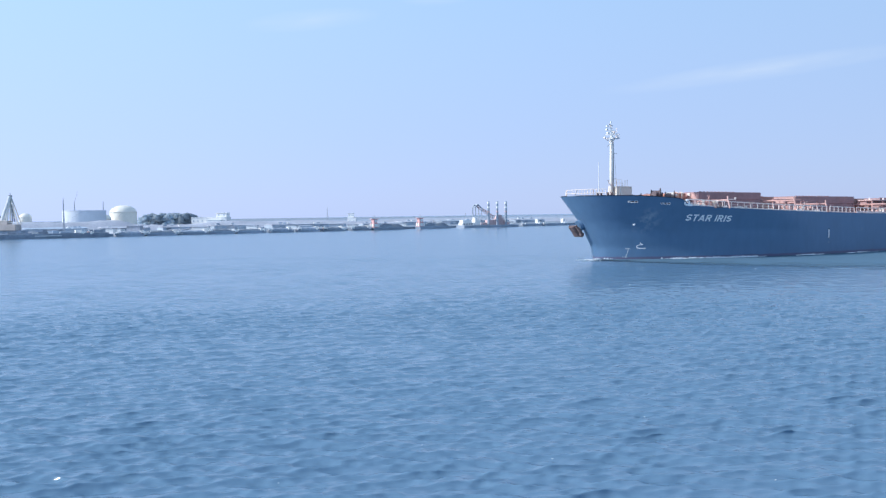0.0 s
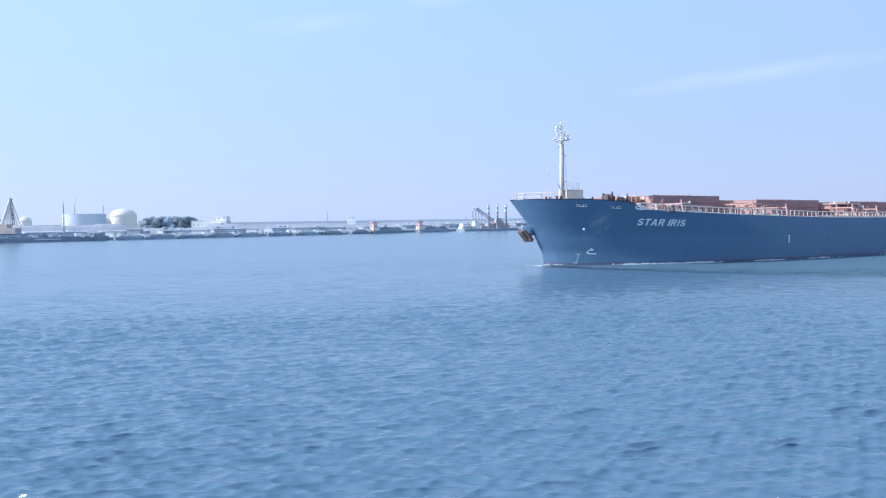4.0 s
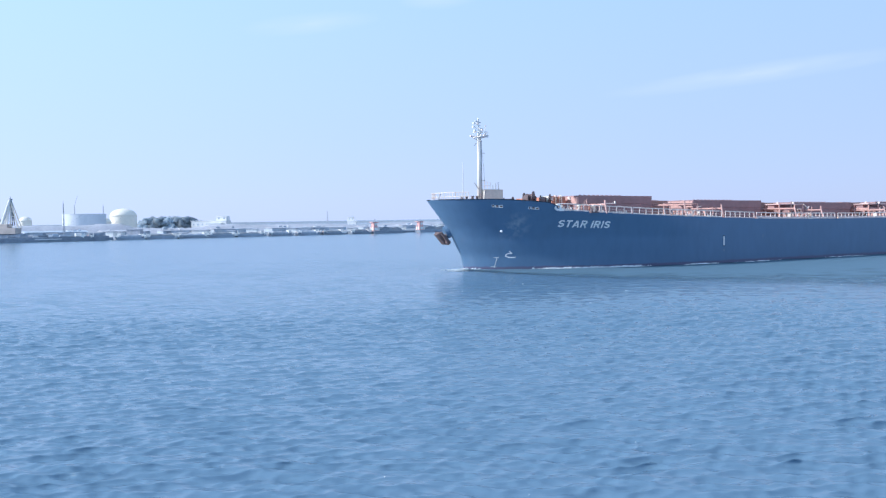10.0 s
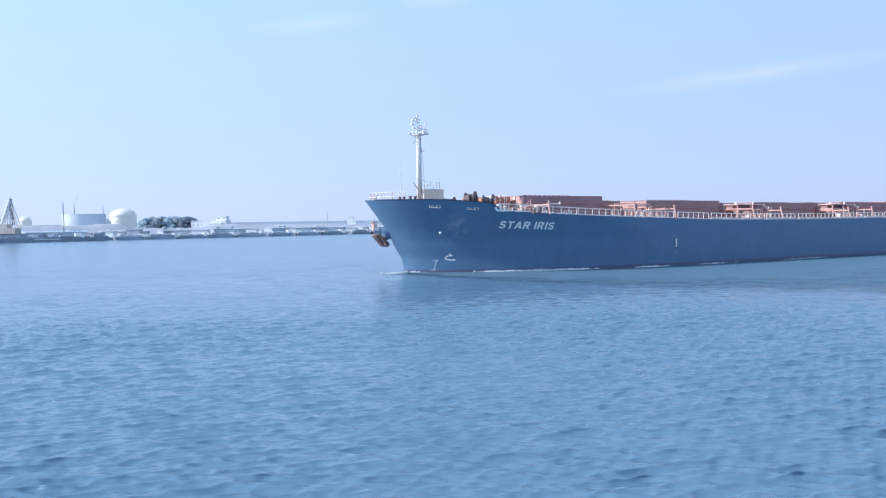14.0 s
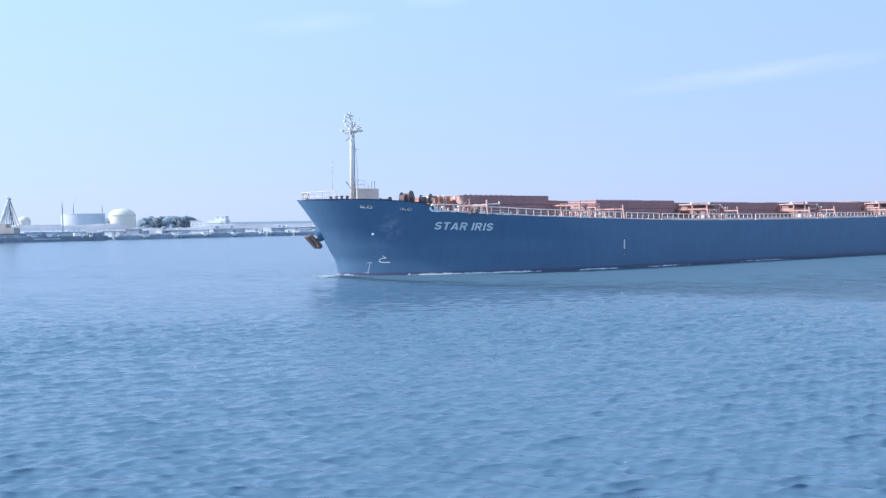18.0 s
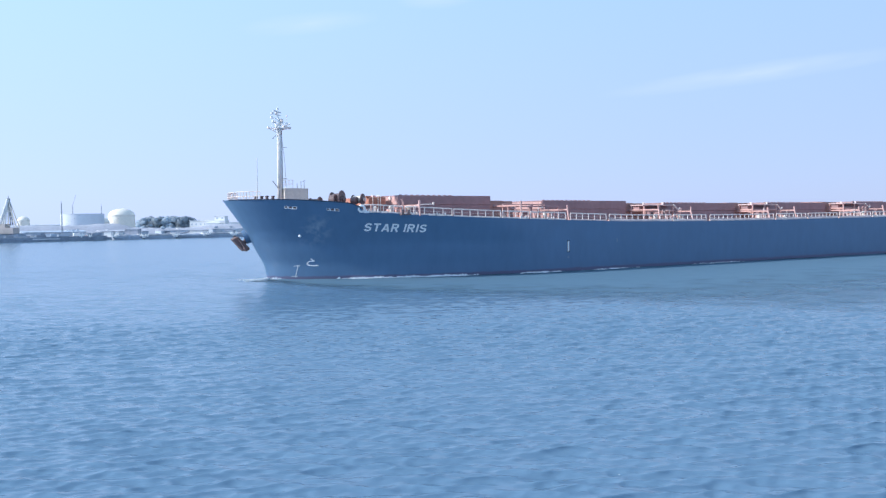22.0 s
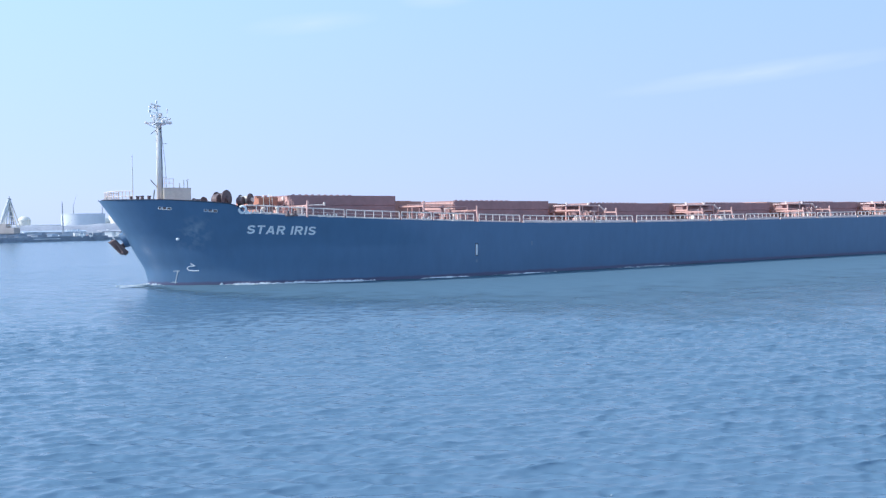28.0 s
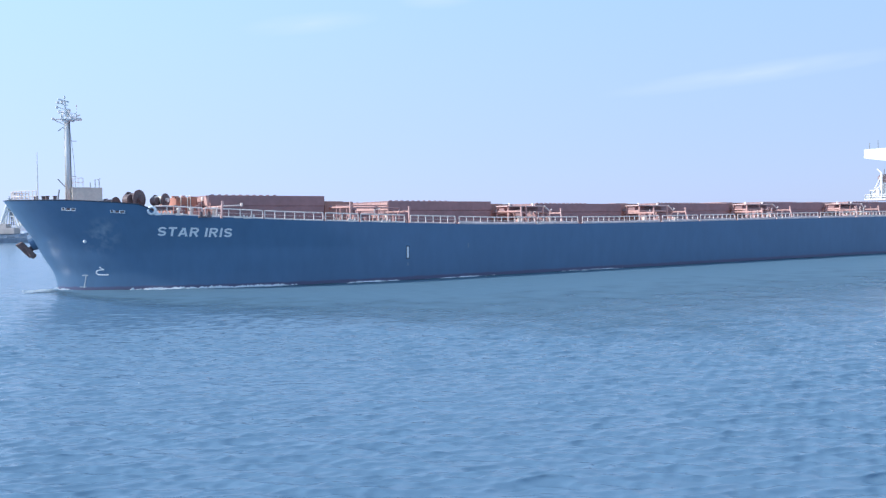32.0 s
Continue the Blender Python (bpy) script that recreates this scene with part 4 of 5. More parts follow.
def make_platform(s0, s1, top):
    """Roofed stores platform on the port side between two hatches, on posts, with a slanting brace."""
    mid, ln = (s0 + s1) / 2, (s1 - s0) - 1.4
    z = deck_z(mid)
    bm = bmesh.new()
    box(bm, mid, -9.4, top - 0.75, ln, 3.4, 0.22, 0.04)
    plat = part("stores_platform", bm, STRIPE, ship, "faded pink steel platform on posts")
    bm = bmesh.new()
    box(bm, mid, -9.4, top - 1.75, ln * 0.94, 3.2, 0.3, 0.04)
    part("lower_shelf", bm, COAM, plat)
    bm = bmesh.new()
    box(bm, mid, -8.9, top - 1.45, ln * 0.9, 1.6, 0.68, 0.04)
    part("stowed_gear", bm, HATCH, plat, "dull red gear stowed under the roof")
    for x in (mid - ln / 2 + 0.3, mid, mid + ln / 2 - 0.3):
        for y in (-11.0, -7.8):
            bm = bmesh.new()
            box(bm, x, y, z - 0.1, 0.24, 0.24, top - 0.75 - z + 0.1, 0.03)
            part("platform_post", bm, COAM, plat)
    bm = bmesh.new()
    rod(bm, (mid + ln / 2 - 0.2, -11.1, top - 0.6), (mid + ln / 2 + 1.0, -11.1, top - 1.5), 0.14)
    rod(bm, (mid + ln / 2 + 1.0, -11.1, top - 1.5), (mid + ln / 2 + 1.4, -11.1, top - 1.1), 0.12)
    part("brace", bm, RAIL, plat, "white slanting brace")
    for e in (-0.3, 0.32):
        bm = bmesh.new()
        rod(bm, (mid + e * ln, -9.6, top - 0.53), (mid + e * ln, -9.6, top - 0.28), 0.18, 0.16, 10)
        ball(bm, (mid + e * ln, -9.6, top - 0.25), 0.24, 2, 0.6)
        part("vent_head", bm, RAIL, plat, "white mushroom vent head")


def make_side_davit(s, lean):
    """Pale gooseneck post with a lamp, standing inside the port rail."""
    z = deck_z(s)
    w = half_beam(s, z) - 0.8
    bm = bmesh.new()
    tube(bm, [(s, -w, z), (s, -w, z + 1.1), (s + 0.2 * lean, -w, z + 1.42), (s + 0.6 * lean, -w, z + 1.55), (s + 3.2 * lean, -w, z + 1.65)], 0.08)
    post = part("gooseneck_post", bm, RAIL, ship, "pale gooseneck post with a lamp")
    bm = bmesh.new()
    box(bm, s + 3.3 * lean, -w, z + 1.5, 0.26, 0.26, 0.5, 0.05)
    part("lamp", bm, RAIL, post)


make_side_davit(23.2, 1)
ends = [(19.2, 23.9)] + [(a[1], b[0]) for a, b in zip(HATCHES, HATCHES[1:])]
for k, (a, b) in enumerate(ends):
    make_crossdeck(a, b, HATCHES[k][2], k)
    if k >= 2:
        make_platform(a, b, HATCHES[k][2])


def make_railings():
    """Port and starboard railing in lengths between the breaks, each post an own piece."""
    bm = bmesh.new()
    rod(bm, (0, 0, 0), (0, 0, 1.12), 0.07, seg=6)
    bm2 = bmesh.new()
    rod(bm2, (0, 0, 0), (-0.55, 0, 1.15), 0.09, seg=6)
    post = bpy.data.meshes.new("rail_post")
    bm.to_mesh(post)
    bm.free()
    post.materials.append(RAIL)
    stay = bpy.data.meshes.new("rail_stay")
    bm2.to_mesh(stay)
    bm2.free()
    stay.materials.append(COAM)
    breaks = [15.8, 21.3, 21.7, 28.8, 29.1, 37.0, 37.4, 42.2, 42.6, 49.4, 50.4, 57.8, 58.5, 72.3, 72.9, 80.8, 81.8, 98.6, 99.4, 107.9, 108.6,
              117.4, 118.2, 128.3, 129.0, 141.0, 141.8, 152.5, 153.3, 165.5, 166.3, 180.0]
    for side in (-1, 1):
        for a, b in zip(breaks[::2], breaks[1::2]):
            n = max(2, round((b - a) / (1.3 if a < 70 else 1.15)))
            ps = []
            for k in range(n + 1):
                s = a + (b - a) * k / n
                z = curve(SHEER, max(s, 16.9)) - 0.02
                ps.append(Vector((s, side * (half_beam(s, z) - 0.25), z)))
            bar = None
            for name, hgt, r in (("railing", 1.12, 0.085), ("middle_bar", 0.62, 0.02),
                                 ("foot_bar", 0.10 if a < 55 else 0.17, 0.13 if a < 55 else 0.27)):
                bm = bmesh.new()
                tube(bm, [p + Vector((0, 0, hgt)) for p in ps], r)
                q = part(name, bm, PINK if name == "foot_bar" and a > 50 else RAIL, bar or ship, "" if bar else "chalky white deck railing")
                bar = bar or q
            for p in ps:
                shared("rail_post", post, bar, Matrix.Translation(p))
            if side < 0:
                shared("rail_stay", stay, bar, Matrix.Translation(ps[-1] + Vector((0.5, 0.1, 0))))


make_railings()


def make_superstructure():
    zd = 8.7
    bm = bmesh.new()
    box(bm, 212, 0, zd, 14, 18, 15.1, 0.1)
    house = part("accommodation", bm, WHITE, ship, "white accommodation block")
    for lev in range(5):
        for k in range(7):
            bm = bmesh.new()
            box(bm, 204.97, -7.2 + k * 2.4, zd + 1.6 + lev * 2.8, 0.08, 0.9, 0.9, 0.02)
            part("window", bm, GLASS, house)
    bm = bmesh.new()
    prof = [(-16.1, 24.0), (-16.1, 26.3), (16.1, 26.3), (16.1, 24.0), (9.5, 22.9), (-9.5, 22.9)]
    fs = []
    for x in (204, 209.5):
        fs.append([bm.verts.new((x, y, z)) for y, z in prof])
    bm.faces.new(fs[0])
    bm.faces.new(fs[1][::-1])
    for i in range(6):
        j = (i + 1) % 6
        bm.faces.new((fs[0][j], fs[0][i], fs[1][i], fs[1][j]))
    bmesh.ops.recalc_face_normals(bm, faces=bm.faces[:])
    wing = part("bridge_wing", bm, WHITE, ship, "bright white bridge and wings")
    bm = bmesh.new()
    box(bm, 203.96, 0, 24.9, 0.06, 17, 0.95)
    part("window", bm, GLASS, wing)
    bm = bmesh.new()
    rod(bm, (205, 15.2, 26.3), (205, 15.2, 28.0), 0.12)
    rod(bm, (205, 12.8, 26.3), (205, 12.8, 28.6), 0.09)
    part("wing_lamp", bm, STEEL, wing)
    # starboard boat deck with davits and boat
    bm = bmesh.new()
    box(bm, 205, 0, 12.7, 16, 22.6, 0.35, 0.05)
    rails(bm, [(197.2, -11.1), (197.2, 11.1)], 13.0, 1.1, 1.0, 0.1)
    rails(bm, [(197.2, 11.1), (204, 11.1)], 13.0, 1.1, 1.0, 0.1)
    part("boat_deck", bm, WHITE, ship, "white boat deck with railing")
    for e in (-1, 1):
        bm = bmesh.new()
        for x in (198.5, 203.5):
            rod(bm, (x, e * 10.8, 13.0), (x, e * 7.8, 18.6), 0.2)
            rod(bm, (x, e * 7.6, 13.0), (x, e * 7.6, 19.6), 0.28)
            rod(bm, (x, e * 7.6, 16.6), (x, e * 10.2, 14.6), 0.16)
            rod(bm, (x, e * 9.3, 13.0), (x, e * 9.3, 16.0), 0.14)
            rod(bm, (x, e * 7.6, 19.6), (x, e * 8.8, 20.6), 0.18)
            rod(bm, (x, e * 10.8, 15.2), (x, e * 7.6, 15.2), 0.12)
        rod(bm, (198.5, e * 8.4, 17.8), (203.5, e * 8.4, 17.8), 0.12)
        part("boat_davit", bm, WHITE, ship, "white lattice boat davit")
        bm = bmesh.new()
        ball(bm, (0, 0, 0), 1.2, 3)
        for v in bm.verts:
            v.co = Vector((201.2 + v.co.x * 2.2, e * 8.5 + v.co.y * 0.75, 18.3 + v.co.z * 0.95))
        part("lifeboat", bm, BOAT, ship, "dull red enclosed lifeboat", smooth=True)
        bm = bmesh.new()
        box(bm, 201.5, e * 8.5, 13.0, 3.5, 0.3, 4.0)
        box(bm, 199.0, e * 9.8, 13.0, 1.2, 1.2, 1.5, 0.05)
        box(bm, 198.2, e * 8.2, 13.0, 1.0, 1.0, 2.4, 0.05)
        part("boat_cradle", bm, WHITE, ship, "white boat cradle and lockers")
        for x, y, h in ((198.0, 10.2, 2.0), (198.0, 9.0, 2.6), (200.0, 7.9, 7.6)):
            bm = bmesh.new()
            rod(bm, (x, e * y, 13.0), (x, e * y, 13.0 + h), 0.12)
            part("deck_post", bm, STEEL, ship)
    bm = bmesh.new()
    box(bm, 221, 0, 8.9, 7, 8, 21, 0.5)
    part("funnel", bm, NAVY, ship, "dark blue funnel")


make_superstructure()


# ---------------------------------------------------------------- foam along the hull
def make_foam():
    rnd = random.Random(8)
    foam = thing("bow_wave", pose(0, 0, 0), "broken white foam along a ship's waterline", "foam", kind="stuff")
    bm = bmesh.new()

    def fleck(x, y, rx, ry, h, lift=0.0):
        n = 9
        ring = []
        ph = rnd.random() * 6.28
        for i in range(n):
            a = 6.283 * i / n
            k = rnd.uniform(0.6, 1.2)
            ring.append(bm.verts.new((x + rx * k * math.cos(a), y + ry * k * math.sin(a), 0.02 + lift)))
        top = bm.verts.new((x + rnd.uniform(-.2, .2) * rx, y, 0.03 + h + lift))
        for i in range(n):
            bm.faces.new((ring[i], ring[(i + 1) % n], top))

    for k in range(1350):
        s = 6 + 84 * rnd.random() ** 1.4
        if rnd.random() > 0.25 + 0.75 * math.sin(s * 0.33 + 1.5 * math.sin(s * 0.13)) * (1 - s / 150):
            continue
        w = half_beam(s, -0.4)
        off = rnd.random() ** 2 * 1.1
        lift = 0.18 if s < 40 else 0.06
        fleck(s, -w - off - 0.03, rnd.uniform(0.1, 0.7) * (1.0 + s / 60), rnd.uniform(0.05, 0.16), rnd.uniform(0.04, 0.24) * (1.2 - off) * (1.2 if s < 46 else 0.7), lift)
    for k in range(340):
        d = rnd.random() ** 1.6 * 6.5
        side = rnd.uniform(-1, 0.55)
        fleck(6.0 - d * rnd.uniform(0.25, 0.75), side * (0.4 + d * 0.4), rnd.uniform(0.06, 0.45), rnd.uniform(0.04, 0.18), rnd.uniform(0.03, 0.36) * max(0.3, 1 - d / 5), 0.08)
    part("foam", bm, FOAM, foam)
    # water heaped and clouded along the whole port side, widened to cover hull reflections
    rng = np.random.RandomState(9)
    ss = np.concatenate([np.arange(2.0, 60, 0.3), np.arange(60, 205, 0.8)])
    us = np.linspace(0, 1, 120) ** 1.2
    S, U = np.meshgrid(ss, us, indexing="ij")
    base = np.array([half_beam(max(v, 5.9), -0.3) - 0.3 for v in ss])[:, None]
    wide = 4.0 + 74.0 * np.clip((S - 2.0) / 36, 0, 1) ** 0.75
    Yw = base + U * wide
    Zw = 0.10 + 0.14 * (1 - U ** 0.7) * np.clip((60 - S) / 40, 0.2, 1)
    for k in range(26):
        lam = 2.0 * 3.0 ** rng.rand()
        ang = rng.rand() * 6.283
        Zw += 0.0016 * lam ** 0.8 * np.cos(6.283 / lam * (S * math.cos(ang) + Yw * math.sin(ang)) + rng.rand() * 6.283)
    i = np.arange(S.size).reshape(S.shape)
    fs = np.stack([i[:-1, :-1], i[:-1, 1:], i[1:, 1:], i[1:, :-1]], -1).reshape(-1, 4)
    me = bpy.data.meshes.new("wash")
    me.from_pydata(np.stack([S, -Yw, Zw], -1).reshape(-1, 3), [], fs)
    me.polygons.foreach_set("use_smooth", np.ones(len(fs), bool))
    amount = 1.3 * (1 - U) ** 0.9 * np.clip((S - 2.0) / 6, 0, 1)
    me.attributes.new("wash_cover", "FLOAT", "POINT").data.foreach_set("value", amount.ravel().astype(np.float32))
    me.materials.append(STIRRED)
    ob = new("wash", me)
    ob.parent = foam
    for s0, off0, ln, tall in ((6.0, 0.6, 5, 0.26), (6.4, 3.0, 6, 0.22), (7.5, 5.6, 7, 0.22), (9.0, 8.6, 5, 0.18)):
        for side in (-1,):
            bm = bmesh.new()
            prev = None
            for i in range(25):
                u = i / 24
                h = tall * math.sin(math.pi * u) ** 0.7 * (0.8 + 0.3 * math.sin(9 * u + s0))
                s = s0 + ln * u * 0.93
                y = half_beam(max(s0, 5.9), -0.3) + off0 + ln * u * 0.36 + 0.15 * math.sin(7 * u + off0)
                row = []
                for e, f in ((-0.75, -0.12), (-0.3, 0.55), (0, 1), (0.16, 0.75), (0.42, -0.12)):
                    row.append(bm.verts.new((s, side * (y + e), h * f if f > 0 else -0.1)))
                if prev:
                    for j in range(4):
                        bm.faces.new((prev[j], row[j], row[j + 1], prev[j + 1]))
                prev = row
            part("crest", bm, WATER, foam, smooth=True)
    return foam


foam = make_foam()


def make_flecks():
    """Tiny white flecks added for glints on the ripples, spread over the camera's view."""
    rnd = random.Random(21)
    bm = bmesh.new()
    for _ in range(70):
        y = 24 + 130 * rnd.random() ** 1.3
        x = rnd.uniform(-0.62, 0.62) * y
        r = rnd.uniform(0.008, 0.026) * (0.4 + y / 60)
        bmesh.ops.create_icosphere(bm, subdivisions=1, radius=r, matrix=Matrix.Translation((x, y, 0.05)) @ Matrix.Diagonal((1.8, 1, 0.5, 1)))
    ob = part("glint_flecks", bm, FOAM)
    return tagged(ob, "scattered tiny white flecks painted in for glints on the ripples", "foam", kind="stuff")


flecks = make_flecks()

# ---------------------------------------------------------------- far shore
def make_tank(name, x, y, z, r, wall, rise, mat, label):
    t = thing(name, pose(x, y, z), label, "storage tank")
    bm = bmesh.new()
    prof = [(r, 0), (r, wall)]
    if not rise:
        prof += [(r + 0.15, wall), (r + 0.15, wall + 0.4), (r - 0.3, wall + 0.4), (r - 0.3, wall - 1.0)]
    lathe(bm, prof, 48)
    part("shell", bm, mat, t, smooth=False)
    if rise:
        bm = bmesh.new()
        lathe(bm, [(r + 0.25, wall - 0.1)] + [(r * math.cos(a), wall + rise * math.sin(a)) for a in (0.15, 0.4, 0.65, 0.9, 1.15, 1.4, 1.55)], 48)
        part("dome", bm, mat, t, smooth=True)
    bm = bmesh.new()
    for k in range(3):
        lathe(bm, [(r + 0.1, wall * (k + 1) / 4), (r + 0.1, wall * (k + 1) / 4 + 0.15)], 48)
    part("wind_girder", bm, mat, t)
    bm = bmesh.new()
    for k in range(14):
        a = -2.6 + k * 0.1
        box(bm, 0, 0, 0, 0.9, 0.3, 0.12, 0, pose((r + 0.5) * math.cos(a), (r + 0.5) * math.sin(a), wall * (k + 1) / 15, 0, 0, math.degrees(a)))
    part("stair", bm, STEEL, t)
    return t


make_tank("oil_tank", -250.4, 594, 1.6, 14.2, 13.4, 0, TANKGREY, "large haze-pale grey open-topped oil tank")
make_tank("domed_tank", -248.7, 662, 1.6, 9.9, 12.5, 5.8, TANKWHITE, "white domed storage tank")
make_tank("domed_tank", -254.6, 640, 1.6, 4.7, 7.6, 3.6, TANKWHITE, "small white domed storage tank")
make_tank("domed_tank", -304.4, 620, 1.6, 4.3, 9.6, 3.2, TANKWHITE, "small pale domed tank far along the quay")


def make_pole(x, y, top, r, label):
    t = thing("lattice_mast", pose(x, y, 1.5), label, "mast")
    bm = bmesh.new()
    h = top - 1.5
    for ax, ay in ((-1, -1), (1, -1), (1, 1), (-1, 1)):
        rod(bm, (ax * r, ay * r, 0), (ax * r * 0.2, ay * r * 0.2, h), 0.10, 0.07, 5)
    n = int(h / 1.6)
    for k in range(n):
        u, v = k / n, (k + 1) / n
        a, b = r * (1 - 0.8 * u), r * (1 - 0.8 * v)
        rod(bm, (-a, -a, u * h), (b, -b, v * h), 0.06, seg=4)
        rod(bm, (a, a, u * h), (-b, b, v * h), 0.06, seg=4)
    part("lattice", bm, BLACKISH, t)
    bm = bmesh.new()
    rod(bm, (0, 0, h - 0.5), (0, 0, h + 1.2), 0.08, seg=6)
    if r == 0.5 and x < -270:
        rod(bm, (0, 0, h), (2.6, 0, h + 8.5), 0.07, seg=5)
    part("tip", bm, STEEL, t)


make_pole(-196.2, 440, 19.5, 0.4, "thin grey lattice mast on the quay")
make_pole(-277.0, 640, 21.8, 0.5, "thin grey lattice mast behind a tank")
make_pole(-255.4, 640, 21.6, 0.5, "thin grey lattice mast behind a tank")
make_pole(-122.5, 900, 17.0, 0.8, "dark lattice mast far inland")


def make_crane_barge():
    t = thing("floating_crane", pose(-208.5, 410, 0), "brown floating crane with a pale A-frame", "crane")
    bm = bmesh.new()
    box(bm, -8, 3, -0.6, 26, 8, 5.0, 0.3)
    part("pontoon", bm, BARGE, t)
    brown = material("brown_grey_crane_paint", (0.58, 0.51, 0.47), 0.7)
    bm = bmesh.new()
    box(bm, -1.6, 1, 4.4, 9.6, 6, 2.9, 0.1)
    box(bm, -3.2, 1, 7.3, 4.6, 5, 1.8, 0.1)
    part("machinery_house", bm, brown, t)
    for e in (-1.6, 1.6):
        for x0, r in ((-4.6, 0.75), (3.9, 0.28), (-1.6, 0.4)):
            bm = bmesh.new()
            rod(bm, (x0, 1 + e, 7.3), (-0.2, 1 + e * 0.3, 21.0), r, r * 0.8)
            part("frame_leg", bm, BLDG if x0 < 3 else CREAM, t, "pale frame leg")
    bm = bmesh.new()
    for k in range(6):
        u = (k + 0.4) / 6
        rod(bm, (-4.6 + 4.4 * u, -0.6 + 1.1 * u, 7.3 + 13.7 * u), (3.9 - 4.1 * u, -0.6 + 1.1 * u, 7.3 + 13.7 * u), 0.13)
        rod(bm, (-4.6 + 4.4 * u, -0.6, 7.3 + 13.7 * u), (-1.6 + 1.4 * u, -0.6, 5.4 + 13.7 * u), 0.10)
    part("frame_brace", bm, BLDG, t)
    bm = bmesh.new()
    rod(bm, (-3, 0, 8), (-13, -2, 26), 0.3, 0.2)
    part("jib", bm, STEEL, t)
    bm = bmesh.new()
    for x in (0.6, 1.6, 2.6):
        rod(bm, (-0.1, 1, 20.5), (x, 1, 8.5), 0.3, 0.3, 6)
    part("hoist_rope", bm, STEEL, t)
    bm = bmesh.new()
    rod(bm, (-0.2, 1, 21.0), (-0.2, 1, 22.6), 0.2, 0.1)
    box(bm, -0.2, 1, 20.6, 1.2, 1.6, 0.8, 0.1)
    part("head", bm, STEEL, t)
    return t


make_crane_barge()


def clutter(t, rnd, x0, x1, y, z, count):
    """Winches, cabins, posts, fenders and coils crowded at one end of a lighter."""
    for k in range(count):
        x = rnd.uniform(x0, x1)
        bm = bmesh.new()
        kind = k % 4
        if kind == 0:
            rod(bm, (x, y, z - 0.3), (x + rnd.uniform(-.7, .7), y, z + rnd.uniform(0.5, 1.7)), 0.11, seg=5)
            part("stanchion", bm, BLDG, t)
        elif kind == 1:
            box(bm, x, y - 0.2, z - rnd.uniform(0.2, 1.4), rnd.uniform(0.6, 1.5), 0.6, rnd.uniform(0.5, 1.1), 0.05)
            part("deck_gear", bm, BLDG, t)
        elif kind == 2:
            rod(bm, (x, y - 0.3, z - 0.7), (x, y - 0.55, z - 0.7), 0.36, seg=10)
            part("fender", bm, BLDG if rnd.random() < 0.5 else HEAP, t)
        else:
            rod(bm, (x - 0.4, y + 0.4, z), (x + 0.4, y + 0.4, z), rnd.uniform(0.2, 0.4), seg=8)
            part("winch", bm, STRIPE if rnd.random() < 0.3 else BLDG, t)


def make_barge(d, length, cabin, cover, seed, label):
    """A moored lighter: raked dark hull, tarpaulin over the hold, small cabin and clutter at the ends."""
    rnd = random.Random(seed)
    t = thing("moored_lighter", quay_pose(d, 1.0, 0), label, "barge", "lighters moored along the far quay")
    full = length + 3.6
    bm = bmesh.new()
    vs = box(bm, 0, 0, -0.8, full, 6.0, 2.3)
    for v in vs:
        if v.co.z < 0:
            v.co.x *= 0.88
        elif abs(v.co.x) > full / 2 - 0.1:
            v.co.z += 0.35
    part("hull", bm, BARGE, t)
    bm = bmesh.new()
    for e in (-2.95, 2.95):
        box(bm, 0, e, 1.45, full - 0.8, 0.2, 0.16)
    part("rubbing_strake", bm, SHED, t)
    bm = bmesh.new()
    n, m = 10, 7
    rows = []
    for i in range(m + 1):
        x = -length / 2 + length * i / m
        sag = cover * (0.86 + 0.14 * math.sin(i * 2.3 + seed)) * (0.75 if i in (0, m) else 1)
        rows.append([bm.verts.new((x, -2.7 + 5.4 * k / n, 1.5 + sag * math.sin(math.pi * k / n) ** 0.45)) for k in range(n + 1)])
    for a, b in zip(rows, rows[1:]):
        for k in range(n):
            bm.faces.new((a[k], b[k], b[k + 1], a[k + 1]))
    bm.faces.new(rows[0])
    bm.faces.new(rows[-1][::-1])
    part("hold_cover", bm, HEAP if rnd.random() < 0.6 else BARGE, t, "dark tarpaulin over the hold")
    bm = bmesh.new()
    box(bm, length / 2 + 0.7, 0.6, 1.4, 1.8, 2.6, cabin, 0.05)
    cab = part("wheelhouse", bm, BLDG, t, "white wheelhouse")
    bm = bmesh.new()
    box(bm, length / 2 + 0.7, 0.6, 1.4 + cabin, 2.2, 3.0, 0.14, 0.03)
    part("roof", bm, BLDG, cab)
    bm = bmesh.new()
    box(bm, length / 2 + 0.7, -0.73, 1.4 + cabin * 0.5, 1.2, 0.06, cabin * 0.35)
    part("window", bm, PANE, cab)
    clutter(t, rnd, length / 2 - 0.4, full / 2 + 0.4, -2.7, 2.2, 13)
    clutter(t, rnd, -full / 2 - 0.4, -length / 2 + 0.4, -2.7, 2.2, 11)
    return t


rndb = random.Random(3)
LIGHTERS = ((59.5, 11), (75.5, 13), (91.8, 13), (107, 12), (123.5, 12.6), (141.3, 10), (158, 10.6), (174, 10.6), (192, 9.5), (322, 13), (343, 17))
for k, (d, ln) in enumerate(LIGHTERS):
    make_barge(d, ln, rndb.uniform(1.3, 1.9) if d < 300 else 3.4, rndb.uniform(1.3, 1.9) if d < 300 else 0.8, k,
               "dark lighter with pale wheelhouse and cluttered deck" if k % 2 else "dark tarpaulin-covered lighter moored at the quay")


